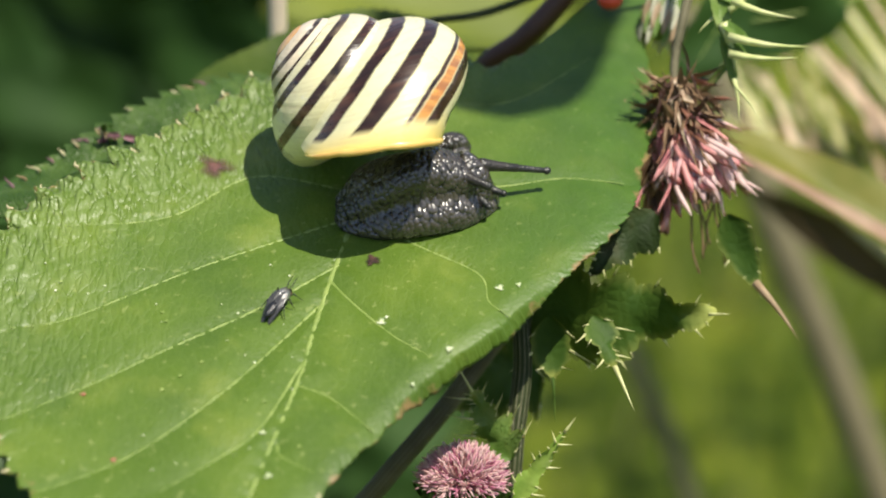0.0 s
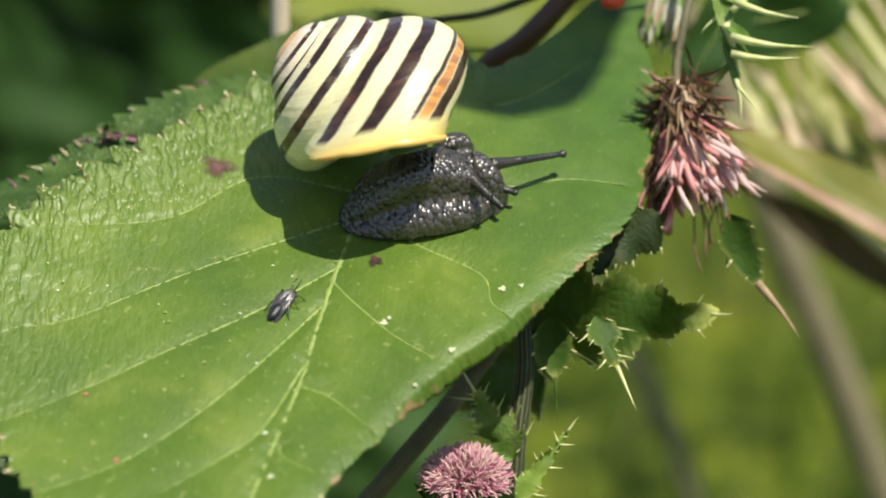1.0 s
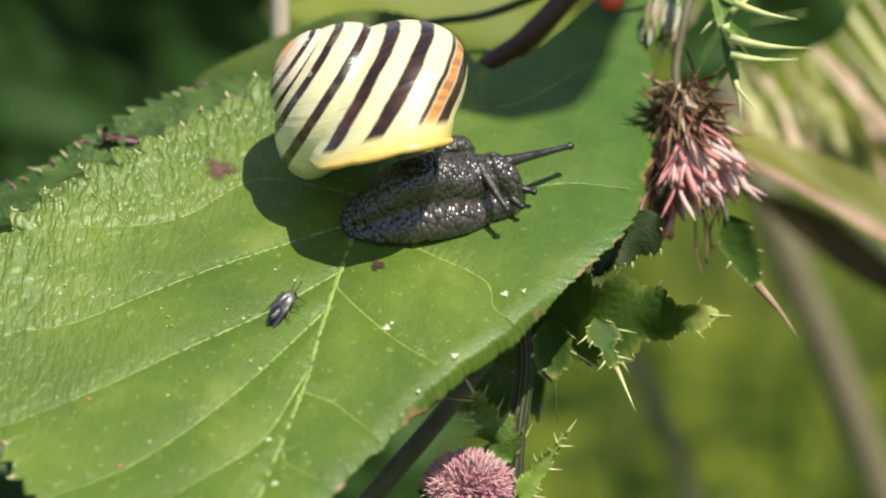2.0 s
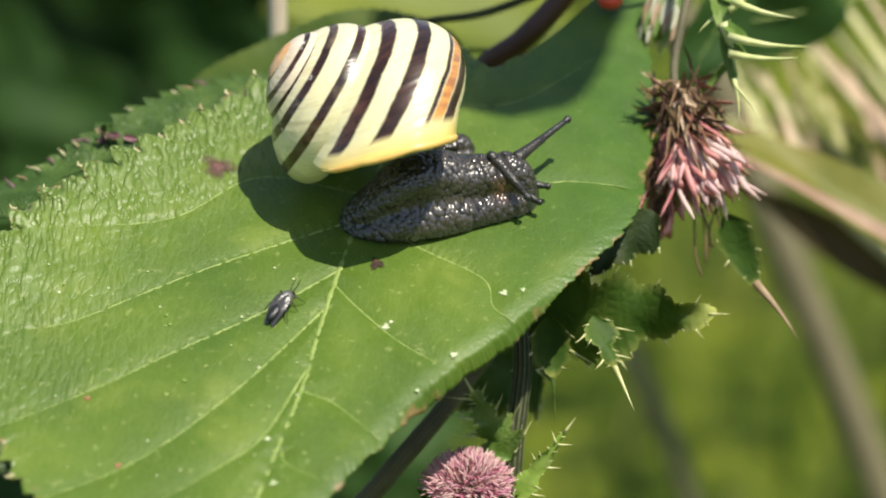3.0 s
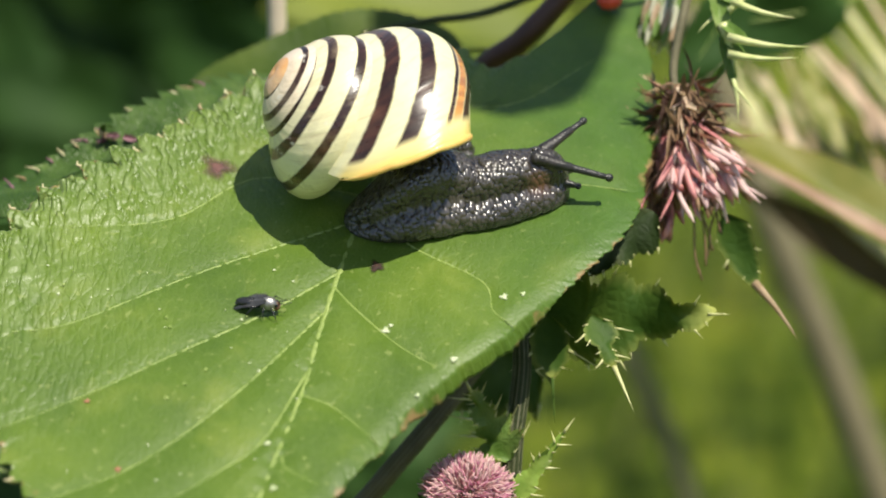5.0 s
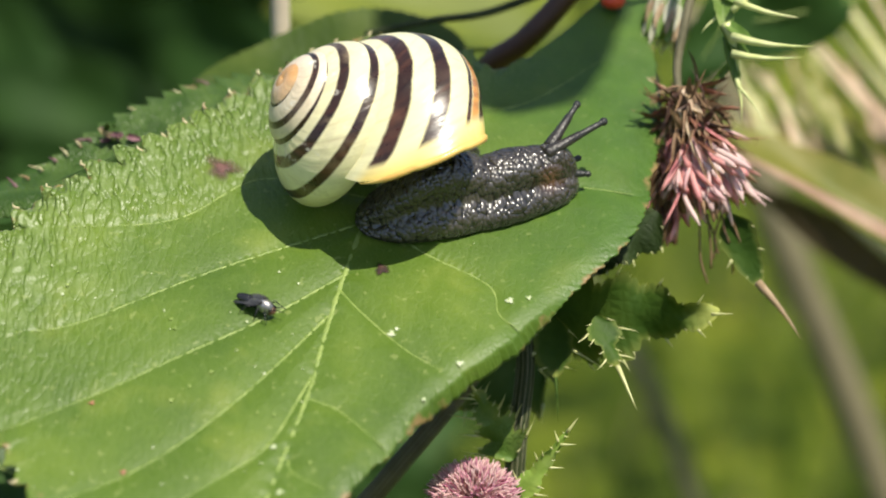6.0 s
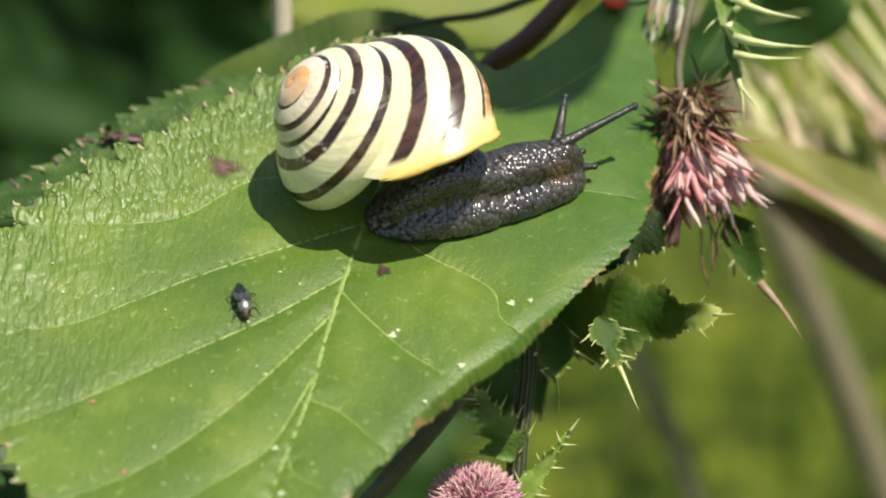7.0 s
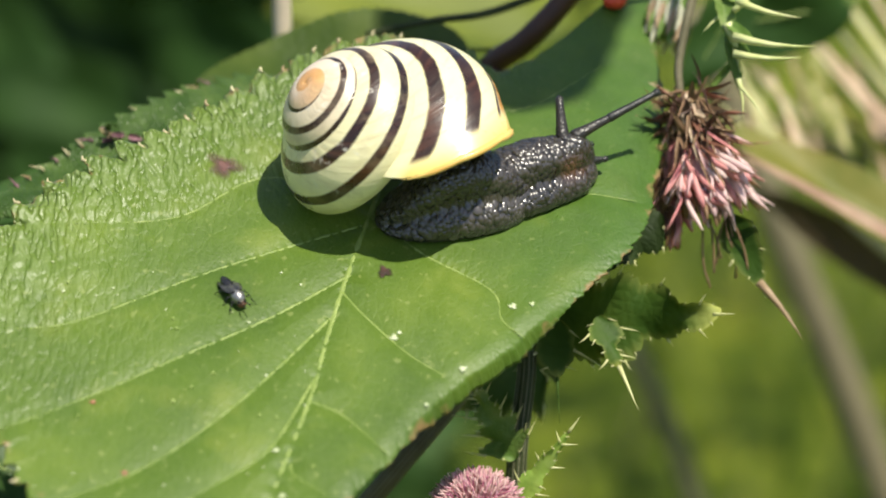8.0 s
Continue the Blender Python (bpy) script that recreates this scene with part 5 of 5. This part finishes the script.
# ---- rows of what moves ----
# leaf sway: seconds, degrees about x, y, z, millimetres along x, y, z
SWAY = [
    (0.0, -0.95, -0.82, -0.07, -0.30, 0.58, 0.04),
    (0.5, -0.88, -0.94, -0.28, -0.21, 0.70, -0.02),
    (1.0, -0.90, -0.74, -0.14, -0.26, 0.42, 0.10),
    (1.5, -0.39, -0.14, 0.16, -0.13, 0.46, -0.32),
    (3.0, 0.06, -0.15, 0.01, 0.09, 0.22, -0.11),
    (3.5, -0.22, -0.08, 0.01, 0.04, 0.12, -0.12),
    (4.0, 0.00, -0.00, -0.00, -0.00, -0.00, 0.00),
    (4.5, 0.36, 0.10, -0.02, 0.04, 0.05, -0.11),
    (6.0, 0.99, 1.16, 0.25, 0.34, -0.95, 0.17),
    (6.5, 1.03, 1.56, 0.24, 0.32, -1.05, 0.20),
    (7.0, 1.21, 2.07, 0.35, 0.30, -1.19, 0.22),
    (7.5, 1.31, 2.29, 0.19, 0.44, -1.54, 0.36),
    (8.0, 1.43, 2.77, 0.29, 0.48, -1.88, 0.55),
]
# shell: seconds, turn as a rotation vector, place on the leaf
SHELL = [
    (0, 0.237, -1.012, -1.312, -7.256, 11.250, 8.000),
    (1.5, 0.281, -1.039, -1.241, -7.533, 10.850, 8.090),
    (3.5, 0.343, -0.973, -1.068, -8.010, 10.100, 8.000),
    (4.5, 0.343, -0.928, -0.950, -8.201, 9.680, 7.730),
    (6.5, 0.321, -0.801, -0.697, -8.325, 9.321, 6.978),
    (7, 0.306, -0.764, -0.623, -8.162, 9.420, 6.842),
    (8, 0.281, -0.693, -0.490, -7.718, 9.195, 6.747),
]
# the snout's foot on the leaf
NOSE = [
    (0, 4.46, 4.95),
    (0.5, 4.91, 4.85),
    (1, 5.29, 5.05),
    (1.5, 6.20, 5.58),
    (3, 8.38, 5.75),
    (3.5, 9.49, 6.36),
    (4, 10.29, 6.54),
    (4.5, 11.20, 6.80),
    (6, 12.01, 8.55),
    (6.5, 12.61, 9.12),
    (7, 12.67, 9.75),
    (7.5, 13.10, 10.39),
    (8, 13.65, 11.02),
]
# eye tentacles: seconds, root, tip
FAR = [
    (0, 4.20, 6.73, 4.23, 10.73, 8.12, 2.20),
    (0.5, 4.01, 6.48, 4.95, 11.38, 8.03, 2.33),
    (1, 4.98, 6.82, 4.30, 12.06, 10.56, 2.47),
    (1.5, 5.57, 7.46, 4.51, 12.49, 10.89, 2.60),
    (2.8, 7.11, 7.56, 4.82, 12.42, 12.39, 5.20),
    (3.2, 7.39, 7.97, 4.92, 12.33, 14.03, 5.16),
    (3.6, 8.04, 8.40, 4.82, 12.54, 13.94, 5.12),
    (4, 8.52, 8.52, 5.06, 12.36, 15.14, 5.07),
    (4.4, 9.34, 8.68, 4.94, 13.02, 13.53, 5.03),
    (4.7, 9.46, 8.95, 4.81, 13.72, 12.65, 5.00),
    (5.8, 9.77, 10.15, 4.87, 12.83, 14.36, 6.50),
    (6.2, 9.93, 10.53, 5.06, 12.54, 15.06, 6.68),
    (6.6, 10.08, 10.88, 5.11, 12.09, 15.83, 6.86),
    (7, 10.26, 11.48, 4.93, 11.09, 15.76, 7.05),
    (7.5, 10.18, 11.82, 5.07, 9.86, 15.05, 7.27),
    (8, 10.51, 12.32, 5.09, 10.09, 15.21, 7.50),
]
NEAR = [
    (0, 1.66, 5.17, 4.60, 4.94, 3.19, 4.40),
    (0.5, 1.45, 5.39, 4.55, 4.19, 1.94, 4.13),
    (1, 2.15, 5.38, 4.50, 4.67, 2.44, 3.87),
    (1.5, 2.45, 6.42, 4.45, 4.92, 0.90, 3.60),
    (2.8, 4.92, 6.49, 5.30, 7.95, 3.92, 3.00),
    (3.2, 5.59, 6.66, 5.25, 8.98, 3.48, 2.92),
    (3.6, 6.46, 7.35, 5.45, 11.21, 4.07, 2.83),
    (4, 7.32, 6.96, 5.75, 12.68, 5.27, 2.75),
    (4.4, 8.40, 7.06, 5.75, 14.56, 5.96, 2.66),
    (4.7, 8.47, 7.10, 5.60, 15.65, 5.35, 2.60),
    (5.8, 9.50, 8.67, 5.10, 14.82, 12.70, 6.00),
    (6.2, 9.76, 9.37, 5.20, 16.00, 11.98, 6.22),
    (6.6, 10.27, 10.06, 5.15, 17.19, 12.18, 6.44),
    (7, 10.70, 10.71, 5.10, 18.05, 14.86, 6.65),
    (7.5, 11.13, 12.30, 4.72, 18.39, 17.93, 6.93),
    (8, 11.88, 12.36, 5.05, 19.99, 16.82, 7.20),
]
# fly: seconds, place on the leaf, heading
FLY = [
    (0, -15.02, -8.59, 61),
    (1.5, -14.97, -8.41, 61),
    (3.6, -15.07, -8.38, 60),
    (3.7, -15.20, -8.31, 50),
    (3.8, -15.45, -8.30, 12),
    (3.9, -15.70, -8.25, -22),
    (4.0, -16.00, -8.30, -40),
    (4.2, -16.35, -8.10, -25),
    (4.5, -16.80, -7.95, -8),
    (5.8, -17.60, -7.70, -12),
    (6.0, -17.90, -7.60, -30),
    (6.2, -18.20, -7.75, -50),
    (6.5, -18.80, -8.04, -74),
    (7, -19.35, -7.25, -76),
    (7.5, -19.75, -6.85, -74),
    (8, -20.40, -6.10, -58),
]


def between(rows, t):
    """A row's values at any time."""
    ts = [r[0] for r in rows]
    return [float(np.interp(t, ts, [r[i] for r in rows])) for i in range(1, len(rows[0]))]


def turn_vector(v):
    v = Vector(v)
    return Matrix.Rotation(v.length, 4, v.normalized()) if v.length > 1e-9 else Matrix.Identity(4)


def sway(t):
    rx, ry, rz, x, y, z = between(SWAY, t)
    return Matrix.Translation(Vector((x, y, z)) * MM) @ turn_vector((radians(rx), radians(ry), radians(rz)))


def on_snail(m):
    return Matrix.Translation(-SNAIL_BASE * MM) @ m


def neck_pose(t):
    x, y = between(NOSE, t)
    yaw = float(np.interp(t, [0, 1.5, 3, 4.5, 6, 8], [2, 4, 10, 14, 20, 24]))
    a = radians(yaw)
    # the snout's near corner lies on the row; its middle is farther in
    return pose((x - 1.6 * math.sin(a)) * MM, (y + 1.6 * math.cos(a)) * MM, 0.05 * MM, 0, 0, yaw)


def head_pose(t):
    """The head swings on the end of the neck."""
    yaw = float(np.interp(t, [0, 1.5, 3, 4.5, 6, 8], [-38, -34, -22, -6, 22, 34]))
    spot = neck_pose(t) @ (Vector((-1.7, 0, 0)) * MM)
    return pose(spot.x, spot.y, 0.05 * MM, 0, 0, yaw)


def stalk_pose(t, row, length=None):
    """A tentacle's tip piece, or without a length its root."""
    bx, by, bz, tx, ty, tz = row
    base, tip = Vector((bx, by, bz)) * MM, Vector((tx, ty, tz)) * MM
    way = (tip - base).normalized()
    m = Matrix.Translation(tip - way * (length * MM) if length else base) @ way.to_track_quat("Z", "Y").to_matrix().to_4x4()
    return head_pose(t).inverted() @ m


def shift(t, share):
    """How far a thistle head beside the leaf is carried along with it."""
    spot = LEAF_REST @ sway(t) @ (Vector((14, -4, 0)) * MM) - LEAF_REST @ (Vector((14, -4, 0)) * MM)
    return spot * share


def motions():
    times = [r[0] for r in SWAY]
    walk(bramble, [(t, LEAF_REST @ sway(t)) for t in times])
    walk(snail, [(t, LEAF_REST @ sway(t) @ Matrix.Translation(SNAIL_BASE * MM)) for t in times])
    walk(shell, [(t, on_snail(Matrix.Translation(Vector((x, y, z)) * MM) @ turn_vector((a, b, c)))) for t, a, b, c, x, y, z in SHELL])
    walk(foot, [(t, on_snail(pose(x * MM, y * MM, 0, 0, 0, a))) for t, x, y, a in
                ((0, -3.3, 4.9, 10), (1.5, -3.2, 4.9, 11), (3.5, -3.2, 5.0, 12), (4.5, -3.0, 5.2, 13), (6.5, -1.9, 5.9, 14), (8, -0.6, 6.3, 15))])
    walk(neck, [(r[0], on_snail(neck_pose(r[0]))) for r in NOSE])
    walk(head, [(r[0], on_snail(head_pose(r[0]))) for r in NOSE])
    walk(far_horn, [(r[0], stalk_pose(r[0], r[1:], 5.7)) for r in FAR])
    walk(far_root, [(r[0], stalk_pose(r[0], r[1:])) for r in FAR])
    walk(near_root, [(r[0], stalk_pose(r[0], r[1:])) for r in NEAR])
    walk(near_horn, [(r[0], stalk_pose(r[0], r[1:], 5.7)) for r in NEAR])
    walk(fly, [(t, LEAF_REST @ sway(t) @ pose(x * MM, y * MM, 0.05 * MM, 0, 0, a)) for t, x, y, a in FLY])
    walk(wilted_head, [(r[0], Matrix.Translation(WILT_REST + shift(r[0], 0.75)) @ Matrix.Identity(4)) for r in SWAY])
    walk(flower, [(r[0], Matrix.Translation(FLOWER_REST + shift(r[0], 1.2))) for r in SWAY])
    walk(feeler_a, [(0, pose(2.0 * MM, -0.8 * MM, 1.9 * MM, 0, 98, -14)), (8, pose(2.0 * MM, -0.8 * MM, 1.9 * MM, 0, 98, -14))])
    walk(feeler_b, [(0, pose(2.0 * MM, 0.8 * MM, 1.9 * MM, 0, 94, 14)), (8, pose(2.0 * MM, 0.8 * MM, 1.9 * MM, 0, 94, 14))])


motions()
